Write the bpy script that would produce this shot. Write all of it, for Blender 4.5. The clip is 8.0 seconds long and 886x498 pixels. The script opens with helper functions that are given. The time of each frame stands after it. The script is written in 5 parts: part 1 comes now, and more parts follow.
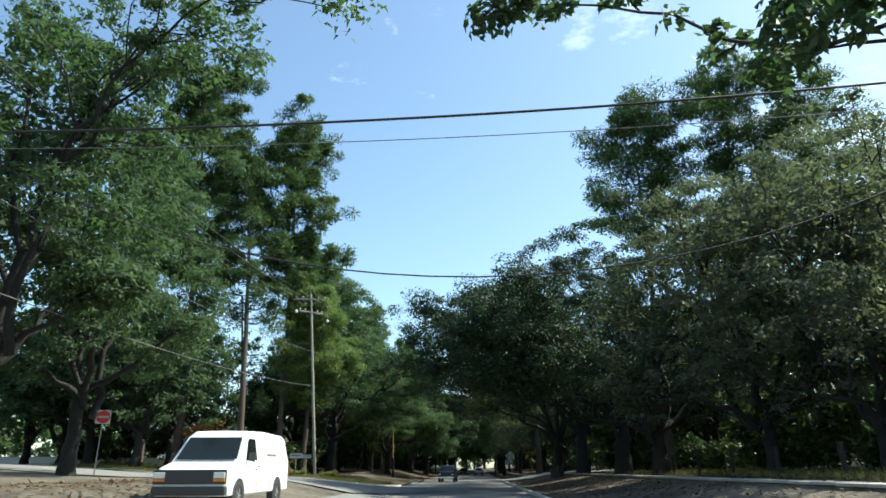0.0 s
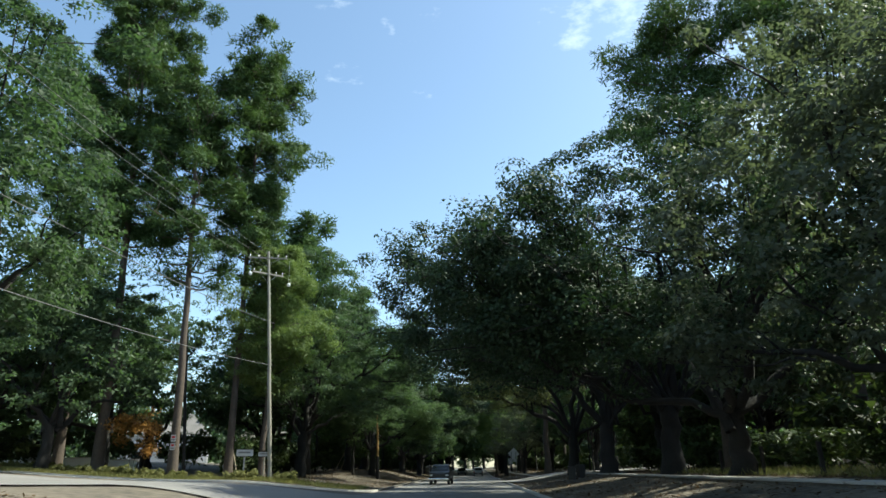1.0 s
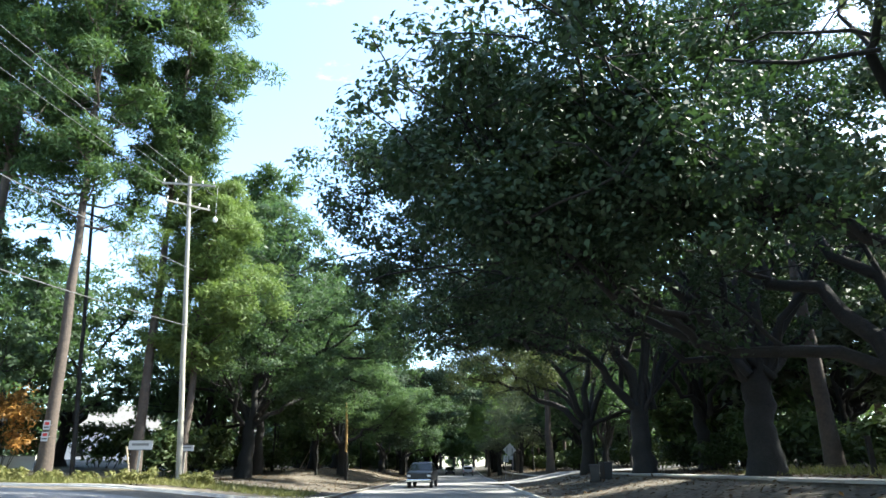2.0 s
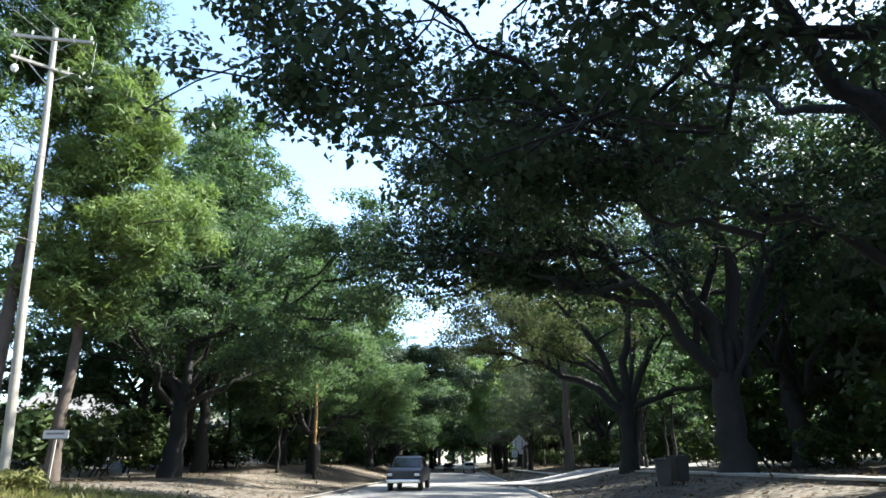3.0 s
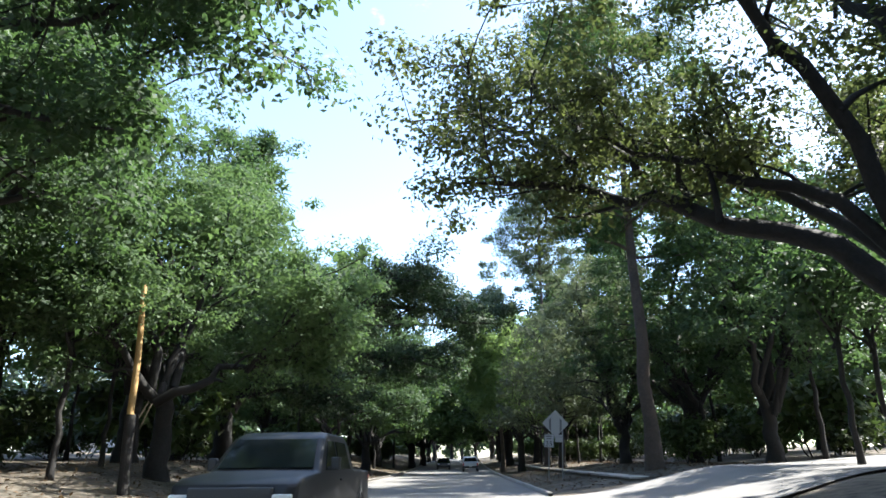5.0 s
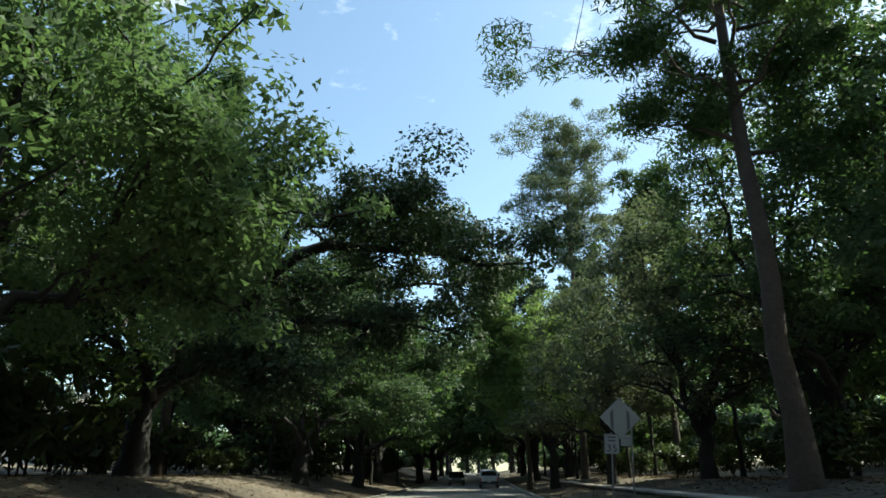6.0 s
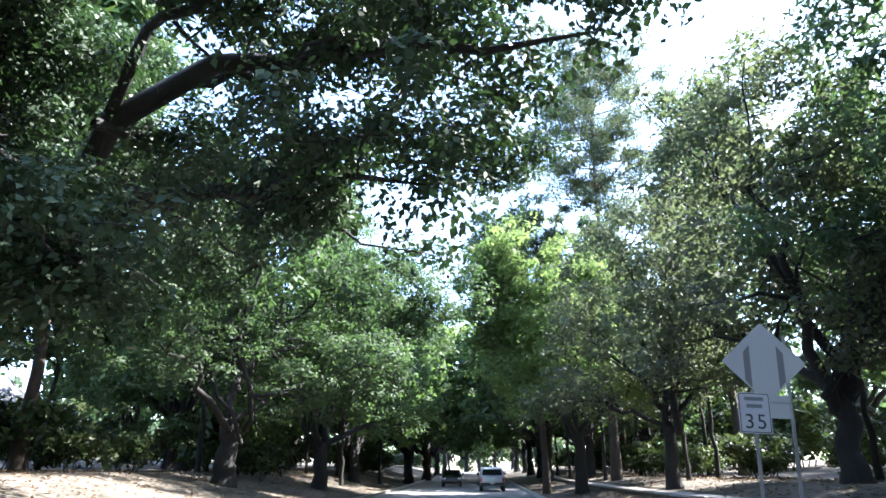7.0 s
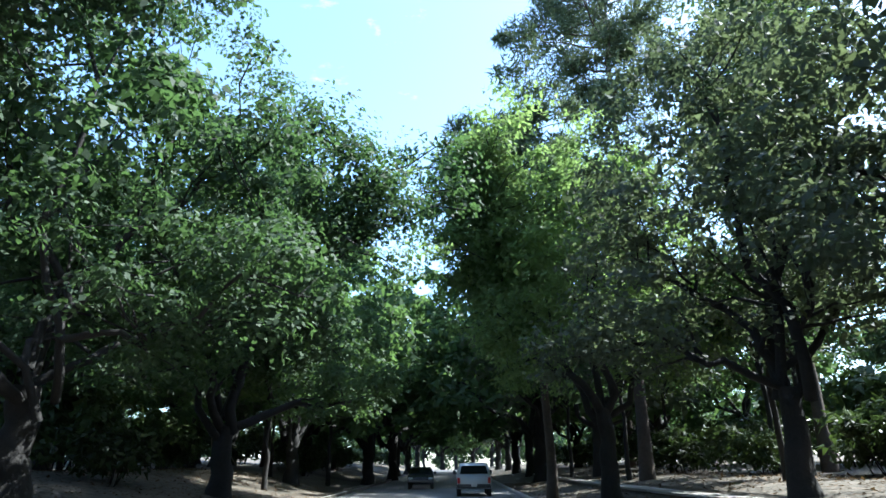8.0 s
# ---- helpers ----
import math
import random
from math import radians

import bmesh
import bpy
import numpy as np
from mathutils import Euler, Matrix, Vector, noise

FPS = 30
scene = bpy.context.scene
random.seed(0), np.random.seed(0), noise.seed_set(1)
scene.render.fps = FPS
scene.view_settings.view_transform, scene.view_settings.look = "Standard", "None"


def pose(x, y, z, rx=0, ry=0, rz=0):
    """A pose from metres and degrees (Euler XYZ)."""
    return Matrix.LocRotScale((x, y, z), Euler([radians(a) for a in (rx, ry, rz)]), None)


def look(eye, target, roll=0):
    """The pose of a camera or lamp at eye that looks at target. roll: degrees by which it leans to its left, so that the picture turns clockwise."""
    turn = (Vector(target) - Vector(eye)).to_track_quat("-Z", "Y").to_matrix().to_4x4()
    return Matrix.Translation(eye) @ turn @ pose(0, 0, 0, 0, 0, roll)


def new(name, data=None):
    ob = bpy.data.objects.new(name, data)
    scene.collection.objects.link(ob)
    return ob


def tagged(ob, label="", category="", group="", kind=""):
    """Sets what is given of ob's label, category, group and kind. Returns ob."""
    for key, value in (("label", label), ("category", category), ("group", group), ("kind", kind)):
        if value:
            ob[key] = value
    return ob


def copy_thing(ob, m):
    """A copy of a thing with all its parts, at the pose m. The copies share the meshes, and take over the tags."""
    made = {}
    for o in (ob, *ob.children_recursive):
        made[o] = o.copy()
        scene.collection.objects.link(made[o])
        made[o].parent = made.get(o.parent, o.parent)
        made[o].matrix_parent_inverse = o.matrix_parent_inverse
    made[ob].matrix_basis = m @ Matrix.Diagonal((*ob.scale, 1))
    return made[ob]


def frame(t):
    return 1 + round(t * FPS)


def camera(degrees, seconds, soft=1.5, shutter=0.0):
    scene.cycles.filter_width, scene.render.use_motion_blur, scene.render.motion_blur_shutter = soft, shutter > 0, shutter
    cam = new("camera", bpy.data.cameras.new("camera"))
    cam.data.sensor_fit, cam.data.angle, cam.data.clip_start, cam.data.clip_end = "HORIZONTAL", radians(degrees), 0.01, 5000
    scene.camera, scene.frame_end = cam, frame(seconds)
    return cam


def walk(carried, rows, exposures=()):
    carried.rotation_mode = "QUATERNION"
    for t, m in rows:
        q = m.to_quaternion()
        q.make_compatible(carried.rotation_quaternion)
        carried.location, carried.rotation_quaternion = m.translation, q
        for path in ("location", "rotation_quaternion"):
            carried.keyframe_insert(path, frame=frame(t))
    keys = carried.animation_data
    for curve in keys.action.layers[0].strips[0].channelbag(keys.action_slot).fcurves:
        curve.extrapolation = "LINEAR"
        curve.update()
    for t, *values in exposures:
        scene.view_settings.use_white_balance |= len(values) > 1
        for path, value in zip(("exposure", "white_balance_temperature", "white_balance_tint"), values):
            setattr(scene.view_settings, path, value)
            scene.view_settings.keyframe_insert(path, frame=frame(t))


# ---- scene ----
cam = camera(69.98, 8.0, 1.6)
PATH = [
    (0.00, (0.000, -0.001, 1.400), (-0.436, 9.431, 4.694), -0.16),
    (0.50, (0.000, 7.073, 1.400), (-0.441, 16.499, 4.710), -0.53),
    (1.00, (0.000, 13.964, 1.400), (-0.402, 23.398, 4.693), -0.50),
    (1.20, (0.000, 16.768, 1.400), (-0.361, 26.205, 4.688), -0.54),
    (2.30, (0.000, 32.405, 1.400), (-0.237, 41.854, 4.665), -0.51),
    (2.50, (0.000, 35.187, 1.400), (-0.233, 44.656, 4.606), -0.54),
    (3.00, (0.000, 42.198, 1.400), (-0.262, 51.659, 4.628), -0.41),
    (3.50, (0.000, 49.133, 1.400), (-0.272, 58.606, 4.591), -0.16),
    (4.00, (0.000, 56.282, 1.400), (-0.348, 65.757, 4.580), 0.09),
    (4.50, (0.000, 63.703, 1.400), (-0.295, 73.187, 4.558), -0.94),
    (4.70, (0.000, 66.575, 1.400), (-0.219, 76.073, 4.520), -0.53),
    (5.80, (0.000, 82.162, 1.400), (-0.415, 91.564, 4.782), -0.93),
    (6.00, (0.000, 85.091, 1.400), (-0.464, 94.499, 4.757), -0.72),
    (6.50, (0.000, 92.296, 1.400), (-0.508, 101.717, 4.714), -0.09),
    (7.00, (0.000, 99.314, 1.400), (-0.495, 108.727, 4.739), -0.24),
    (7.50, (0.000, 106.364, 1.400), (-0.371, 115.797, 4.699), -0.63),
    (8.00, (0.000, 113.345, 1.400), (-0.154, 122.779, 4.713), -0.59),
]
SUN, SKY, CLOUD = 5.0, 0.14, 4.0
EXPOSURES = [(0.0, 1.04, 6450, -3), (1.2, 1.0, 6600, -3), (2.3, 2.55, 6250, 6), (3.0, 2.2, 6250, 7), (3.5, 1.95, 6200, 13), (4.0, 2.38, 6050, 14), (4.7, 2.43, 6050, 13), (5.8, 1.12, 7050, -6), (6.4, 1.72, 6150, 2),
             (6.7, 2.45, 6000, 10), (7.0, 3.1, 5950, 15), (7.4, 3.1, 5850, 14), (7.7, 2.42, 5800, 6), (8.0, 2.08, 5600, 5)]
walk(cam, [(t, look(e, g, r)) for t, e, g, r in PATH], EXPOSURES)

# ---- sky and sun ----
SUN_TO = Vector((0.84, 0.24, 1.0)).normalized()
world = bpy.data.worlds.new("world")
scene.world = world
world.use_nodes = True
wt = world.node_tree
sky = wt.nodes.new("ShaderNodeTexSky")
sky.sky_type = "NISHITA"
sky.sun_disc = False
sky.sun_elevation = math.asin(SUN_TO.z)
sky.sun_rotation = math.atan2(SUN_TO.x, SUN_TO.y)
sky.air_density = 1.0
sky.dust_density = 1.0
sky.ozone_density = 1.6
# thin white clouds high up
co = wt.nodes.new("ShaderNodeTexCoord")
mp = wt.nodes.new("ShaderNodeMapping")
mp.inputs["Scale"].default_value = (1.0, 1.0, 2.2)
mp.inputs["Location"].default_value = (CLOUD, 0.3, 0.1)
cn = wt.nodes.new("ShaderNodeTexNoise")
cn.inputs["Scale"].default_value = 2.3
cn.inputs["Detail"].default_value = 7.0
cn.inputs["Roughness"].default_value = 0.62
cr = wt.nodes.new("ShaderNodeValToRGB")
cr.color_ramp.elements[0].position = 0.60
cr.color_ramp.elements[0].color = (0, 0, 0, 1)
cr.color_ramp.elements[1].position = 0.84
cr.color_ramp.elements[1].color = (1, 1, 1, 1)
cm = wt.nodes.new("ShaderNodeMix")
cm.data_type = "RGBA"
cm.inputs[7].default_value = (9.0, 9.2, 9.6, 1)
wt.links.new(co.outputs["Generated"], mp.inputs[0])
wt.links.new(mp.outputs[0], cn.inputs["Vector"])
wt.links.new(cn.outputs["Fac"], cr.inputs[0])
wt.links.new(cr.outputs[0], cm.inputs[0])
wt.links.new(sky.outputs[0], cm.inputs[6])
wt.links.new(cm.outputs[2], wt.nodes["Background"].inputs[0])
wt.nodes["Background"].inputs[1].default_value = SKY
sun = new("sun", bpy.data.lights.new("sun", "SUN"))
sun.data.energy = SUN
sun.data.angle = radians(0.5)
sun.data.color = (1.0, 0.95, 0.86)
sun.matrix_world = look(SUN_TO * 100, (0, 0, 0))


# ---- materials ----
def material(name, col, col2=None, rough=0.7, metal=0.0, big=0.6, small=14.0, mix=0.6, bump=0.2, bump_scale=40.0, random_by="", spread=0.25, spec=0.5):
    """A surface of two mottled colours at two scales with a fine relief."""
    m = bpy.data.materials.new(name)
    m.use_nodes = True
    nt = m.node_tree
    b = nt.nodes["Principled BSDF"]
    b.inputs["Roughness"].default_value = rough
    b.inputs["Metallic"].default_value = metal
    b.inputs["Specular IOR Level"].default_value = spec
    co = nt.nodes.new("ShaderNodeTexCoord")
    n1, n2 = nt.nodes.new("ShaderNodeTexNoise"), nt.nodes.new("ShaderNodeTexNoise")
    for n, s in ((n1, big), (n2, small)):
        n.inputs["Scale"].default_value = s
        n.inputs["Detail"].default_value = 6
        nt.links.new(co.outputs["Object"], n.inputs["Vector"])
    mul = nt.nodes.new("ShaderNodeMath")
    mul.operation = "ADD"
    nt.links.new(n1.outputs["Fac"], mul.inputs[0])
    nt.links.new(n2.outputs["Fac"], mul.inputs[1])
    rg = nt.nodes.new("ShaderNodeMapRange")
    rg.inputs["From Min"].default_value = 1.0 - 0.45 * mix
    rg.inputs["From Max"].default_value = 1.0 + 0.45 * mix
    nt.links.new(mul.outputs[0], rg.inputs["Value"])
    mx = nt.nodes.new("ShaderNodeMix")
    mx.data_type = "RGBA"
    c2 = col2 or tuple(c * 0.7 for c in col)
    mx.inputs[6].default_value = (*col, 1)
    mx.inputs[7].default_value = (*c2, 1)
    nt.links.new(rg.outputs[0], mx.inputs[0])
    last = mx.outputs[2]
    if random_by:
        hs = nt.nodes.new("ShaderNodeHueSaturation")
        if random_by == "island":
            src = nt.nodes.new("ShaderNodeNewGeometry").outputs["Random Per Island"]
        else:
            src = nt.nodes.new("ShaderNodeObjectInfo").outputs["Random"]
        r2 = nt.nodes.new("ShaderNodeMapRange")
        r2.inputs["To Min"].default_value = 1 - spread
        r2.inputs["To Max"].default_value = 1 + spread
        nt.links.new(src, r2.inputs["Value"])
        nt.links.new(r2.outputs[0], hs.inputs["Value"])
        nt.links.new(last, hs.inputs["Color"])
        last = hs.outputs[0]
    nt.links.new(last, b.inputs["Base Color"])
    if bump:
        n3 = nt.nodes.new("ShaderNodeTexNoise")
        n3.inputs["Scale"].default_value = bump_scale
        n3.inputs["Detail"].default_value = 5
        nt.links.new(co.outputs["Object"], n3.inputs["Vector"])
        bp = nt.nodes.new("ShaderNodeBump")
        bp.inputs["Strength"].default_value = bump
        bp.inputs["Distance"].default_value = 0.03
        nt.links.new(n3.outputs["Fac"], bp.inputs["Height"])
        nt.links.new(bp.outputs[0], b.inputs["Normal"])
    return m


def leaf_material(name, dark, light, trans, rough=0.42, sheer=0.35):
    """Leaves: each leaf has its own tone, part of the light passes through it."""
    m = bpy.data.materials.new(name)
    m.use_nodes = True
    nt = m.node_tree
    b = nt.nodes["Principled BSDF"]
    b.inputs["Roughness"].default_value = rough
    b.inputs["Specular IOR Level"].default_value = 0.2
    geo = nt.nodes.new("ShaderNodeNewGeometry")
    co = nt.nodes.new("ShaderNodeTexCoord")
    n1 = nt.nodes.new("ShaderNodeTexNoise")
    n1.inputs["Scale"].default_value = 0.45
    n1.inputs["Detail"].default_value = 3
    nt.links.new(co.outputs["Object"], n1.inputs["Vector"])
    add = nt.nodes.new("ShaderNodeMath")
    add.operation = "MULTIPLY_ADD"
    add.inputs[1].default_value = 0.55
    nt.links.new(geo.outputs["Random Per Island"], add.inputs[0])
    sub = nt.nodes.new("ShaderNodeMath")
    sub.operation = "MULTIPLY_ADD"
    sub.inputs[1].default_value = 1.3
    sub.inputs[2].default_value = -0.42
    nt.links.new(n1.outputs["Fac"], sub.inputs[0])
    nt.links.new(sub.outputs[0], add.inputs[2])
    mx = nt.nodes.new("ShaderNodeMix")
    mx.data_type = "RGBA"
    mx.inputs[6].default_value = (*dark, 1)
    mx.inputs[7].default_value = (*light, 1)
    nt.links.new(add.outputs[0], mx.inputs[0])
    nt.links.new(mx.outputs[2], b.inputs["Base Color"])
    tr = nt.nodes.new("ShaderNodeBsdfTranslucent")
    tr.inputs["Color"].default_value = (*trans, 1)
    ms = nt.nodes.new("ShaderNodeMixShader")
    ms.inputs[0].default_value = sheer
    nt.links.new(b.outputs[0], ms.inputs[1])
    nt.links.new(tr.outputs[0], ms.inputs[2])
    nt.links.new(ms.outputs[0], nt.nodes["Material Output"].inputs["Surface"])
    return m


def plain(name, col, rough=0.5, metal=0.0, spec=0.5):
    return material(name, col, tuple(c * 0.86 for c in col), rough, metal, 1.3, 30, 0.8, 0.0, spec=spec)


OAK_LEAF = leaf_material("oak_leaf", (0.02, 0.038, 0.024), (0.095, 0.135, 0.075), (0.085, 0.155, 0.045), 0.6, 0.4)
OAK_LEAF_DEEP = leaf_material("oak_leaf_deep", (0.018, 0.034, 0.02), (0.066, 0.098, 0.05), (0.045, 0.09, 0.025), 0.55, 0.2)
OAK_LEAF_GREY = leaf_material("oak_leaf_grey", (0.038, 0.052, 0.04), (0.14, 0.16, 0.115), (0.12, 0.155, 0.065), 0.6, 0.42)
OAK_LEAF_LIGHT = leaf_material("oak_leaf_light", (0.045, 0.082, 0.035), (0.108, 0.16, 0.075), (0.115, 0.19, 0.06), 0.6, 0.45)
OAK_LEAF_YELLOW = leaf_material("oak_leaf_yellow", (0.07, 0.108, 0.04), (0.16, 0.21, 0.08), (0.225, 0.335, 0.095), 0.6, 0.55)
OAK_LEAF_OLIVE = leaf_material("oak_leaf_olive", (0.036, 0.046, 0.022), (0.115, 0.13, 0.058), (0.11, 0.14, 0.04), 0.6, 0.4)
OAK_LEAF_MID = leaf_material("oak_leaf_mid", (0.03, 0.056, 0.028), (0.10, 0.15, 0.07), (0.11, 0.19, 0.05), 0.6, 0.42)
PINE_LEAF = leaf_material("pine_needle", (0.018, 0.043, 0.02), (0.085, 0.14, 0.05), (0.08, 0.14, 0.03), 0.6, 0.3)
PINE_LEAF_GREY = leaf_material("pine_needle_grey", (0.05, 0.075, 0.05), (0.15, 0.185, 0.12), (0.13, 0.17, 0.07), 0.6, 0.36)
PINE_LEAF_LIGHT = leaf_material("pine_needle_light", (0.055, 0.09, 0.028), (0.16, 0.215, 0.07), (0.16, 0.24, 0.05), 0.6, 0.36)
FALL_LEAF = leaf_material("autumn_leaf", (0.12, 0.075, 0.02), (0.38, 0.19, 0.05), (0.4, 0.2, 0.05))
BUSH_LEAF = leaf_material("bush_leaf", (0.02, 0.042, 0.015), (0.09, 0.12, 0.04), (0.09, 0.14, 0.03), 0.5, 0.24)
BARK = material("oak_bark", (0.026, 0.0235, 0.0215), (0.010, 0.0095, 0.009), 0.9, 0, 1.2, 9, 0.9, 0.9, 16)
PINE_BARK = material("pine_bark", (0.10, 0.075, 0.058), (0.045, 0.036, 0.03), 0.9, 0, 1.5, 8, 0.9, 0.9, 12)
POLE_WOOD = material("pole_wood", (0.33, 0.31, 0.26), (0.21, 0.195, 0.165), 0.85, 0, 0.9, 22, 0.9, 0.4, 30)
YELLOW_WOOD = material("yellow_wood", (0.42, 0.27, 0.10), (0.27, 0.16, 0.06), 0.7, 0, 1.2, 22, 0.9, 0.3, 30)
RAW_WOOD = material("raw_wood", (0.42, 0.35, 0.25), (0.28, 0.22, 0.15), 0.8, 0, 2, 24, 0.9, 0.3, 30)
ASPHALT = material("asphalt", (0.22, 0.214, 0.203), (0.14, 0.136, 0.13), 0.9, 0, 0.35, 60, 0.9, 0.5, 110)
SIDE_ASPHALT = material("worn_asphalt", (0.24, 0.23, 0.22), (0.15, 0.145, 0.14), 0.92, 0, 0.3, 40, 0.9, 0.4, 90)
CONCRETE = material("concrete", (0.46, 0.43, 0.39), (0.33, 0.31, 0.28), 0.9, 0, 0.6, 30, 0.9, 0.3, 60, "object", 0.12)
SOIL = material("sandy_ground", (0.03, 0.028, 0.02), (0.175, 0.146, 0.112), 0.95, 0, 0.22, 3.2, 0.6, 0.9, 9)
LITTER = leaf_material("leaf_litter", (0.035, 0.024, 0.015), (0.16, 0.105, 0.06), (0.2, 0.13, 0.05), 0.8, 0.1)
GRASS = leaf_material("dry_grass", (0.07, 0.085, 0.025), (0.25, 0.23, 0.09), (0.2, 0.22, 0.06), 0.6, 0.3)
LINE_WHITE = material("road_paint_white", (0.62, 0.61, 0.58), (0.35, 0.34, 0.33), 0.8, 0, 2.0, 40, 0.7, 0.2, 80)
WHITE_PAINT = material("white_paint", (0.80, 0.80, 0.79), (0.66, 0.66, 0.65), 0.6, 0, 0.7, 12, 0.9, 0.1, 30)
VAN_WHITE = plain("van_white", (0.82, 0.82, 0.82), 0.25)
TRUCK_PAINT = plain("truck_paint", (0.018, 0.018, 0.02), 0.45, 0.0, 0.35)
CAR_DARK = plain("car_dark", (0.03, 0.03, 0.035), 0.2)
CAR_SILVER = plain("car_silver", (0.42, 0.44, 0.46), 0.3, 0.6)
GLASS = plain("dark_glass", (0.012, 0.016, 0.016), 0.08, 0.0, 0.45)
RUBBER = plain("rubber", (0.025, 0.025, 0.025), 0.85)
BLACK_PLASTIC = plain("black_plastic", (0.04, 0.04, 0.042), 0.55)
CHROME = plain("chrome", (0.7, 0.7, 0.7), 0.2, 1.0)
LAMP_GLASS = plain("lamp_glass", (0.75, 0.75, 0.72), 0.15)
AMBER = plain("amber_plastic", (0.7, 0.22, 0.03), 0.3)
RED_PLASTIC = plain("red_plastic", (0.4, 0.02, 0.02), 0.3)
SIGN_WHITE = plain("sign_white", (0.46, 0.46, 0.46), 0.5)
SIGN_BLACK = plain("sign_black", (0.03, 0.03, 0.03), 0.5)
SIGN_RED = plain("sign_red", (0.5, 0.03, 0.03), 0.5)
SIGN_PALE = plain("sign_pale", (0.43, 0.43, 0.41), 0.45)
SIGN_GREY = plain("sign_grey_bar", (0.16, 0.16, 0.16), 0.5)
STEEL = material("galvanised_steel", (0.36, 0.36, 0.36), (0.26, 0.26, 0.27), 0.45, 0.7, 3, 30, 0.8, 0.1, 60)
WIRE = plain("wire_black", (0.02, 0.02, 0.02), 0.6)
WIRE_GREY = plain("wire_grey", (0.12, 0.12, 0.12), 0.6)
CERAMIC = plain("grey_ceramic", (0.62, 0.63, 0.63), 0.25)
ROOF = material("roof_shingle", (0.2, 0.19, 0.18), (0.12, 0.115, 0.11), 0.9, 0, 0.8, 14, 0.9, 0.5, 20)
# a darker bush leaf: the shade under the trees is put into its colour
BUSH_LEAF_SHADED = leaf_material("bush_leaf_shaded", (0.015, 0.026, 0.01), (0.06, 0.075, 0.028), (0.05, 0.08, 0.02))


# ---- small builders ----
def mesh_of(name, bm, mat):
    me = bpy.data.meshes.new(name)
    bm.normal_update()
    bm.to_mesh(me)
    bm.free()
    for m in (mat if isinstance(mat, (list, tuple)) else [mat]):
        me.materials.append(m)
    return me


def part(name, data, mat, parent, label=""):
    """One mesh object under a thing or a part."""
    me = mesh_of(name, data, mat) if isinstance(data, bmesh.types.BMesh) else data
    ob = new(name, me)
    ob.parent = parent
    return tagged(ob, label)


def thing(name, m, label, category, group="", kind=""):
    ob = new(name)
    ob.empty_display_size = 0.2
    ob.matrix_world = m
    return tagged(ob, label, category, group, kind)


def add_box(bm, c, s, bevel=0.0, rot=None):
    g = bmesh.ops.create_cube(bm, size=1)
    vs = g["verts"]
    m = Matrix.Translation(c) @ (rot or Matrix.Identity(4)) @ Matrix.Diagonal((*s, 1))
    bmesh.ops.transform(bm, matrix=m, verts=vs)
    if bevel:
        es = list({e for v in vs for e in v.link_edges})
        bmesh.ops.bevel(bm, geom=es, offset=bevel, segments=2, affect="EDGES", profile=0.6)
    return bm


def add_cyl(bm, a, b, r1, r2=None, n=12):
    a, b = Vector(a), Vector(b)
    d = b - a
    m = Matrix.Translation((a + b) / 2) @ d.to_track_quat("Z", "Y").to_matrix().to_4x4()
    bmesh.ops.create_cone(bm, cap_ends=True, segments=n, radius1=r1, radius2=r1 if r2 is None else r2, depth=d.length, matrix=m)
    return bm


def boxes(*specs):
    bm = bmesh.new()
    for s in specs:
        add_box(bm, *s)
    return bm


def cyl(*a, **k):
    return add_cyl(bmesh.new(), *a, **k)


def array_mesh(name, verts, faces, mat, smooth=False):
    """A mesh from numpy arrays: verts (n, 3), faces (m, 3 or 4)."""
    me = bpy.data.meshes.new(name)
    n, (m, k) = len(verts), faces.shape
    me.vertices.add(n)
    me.vertices.foreach_set("co", np.asarray(verts, np.float32).ravel())
    me.loops.add(m * k)
    me.loops.foreach_set("vertex_index", np.asarray(faces, np.int32).ravel())
    me.polygons.add(m)
    me.polygons.foreach_set("loop_start", np.arange(0, m * k, k, dtype=np.int32))
    if smooth:
        me.polygons.foreach_set("use_smooth", np.ones(m, bool))
    me.update(calc_edges=True)
    me.materials.append(mat)
    return me


def smoothstep(a, b, x):
    t = min(1.0, max(0.0, (x - a) / (b - a)))
    return t * t * (3 - 2 * t)


def gz(x, y):
    """The height of the ground: a low bank on either side of the road, then a gentle climb."""
    k = smoothstep(38, 62, y)
    left = (0.75 + 0.75 * smoothstep(82, 108, y)) * smoothstep(-7.0, -17, x) * k + 0.95 * smoothstep(-3.4, -12.5, x) * (1 - k) + 1.3 * smoothstep(-17, -48, x)
    right = 1.0 * smoothstep(3.7, 12.5, x) + 1.2 * smoothstep(12.5, 42, x)
    return left + right + 1.7 * smoothstep(130, 270, y)


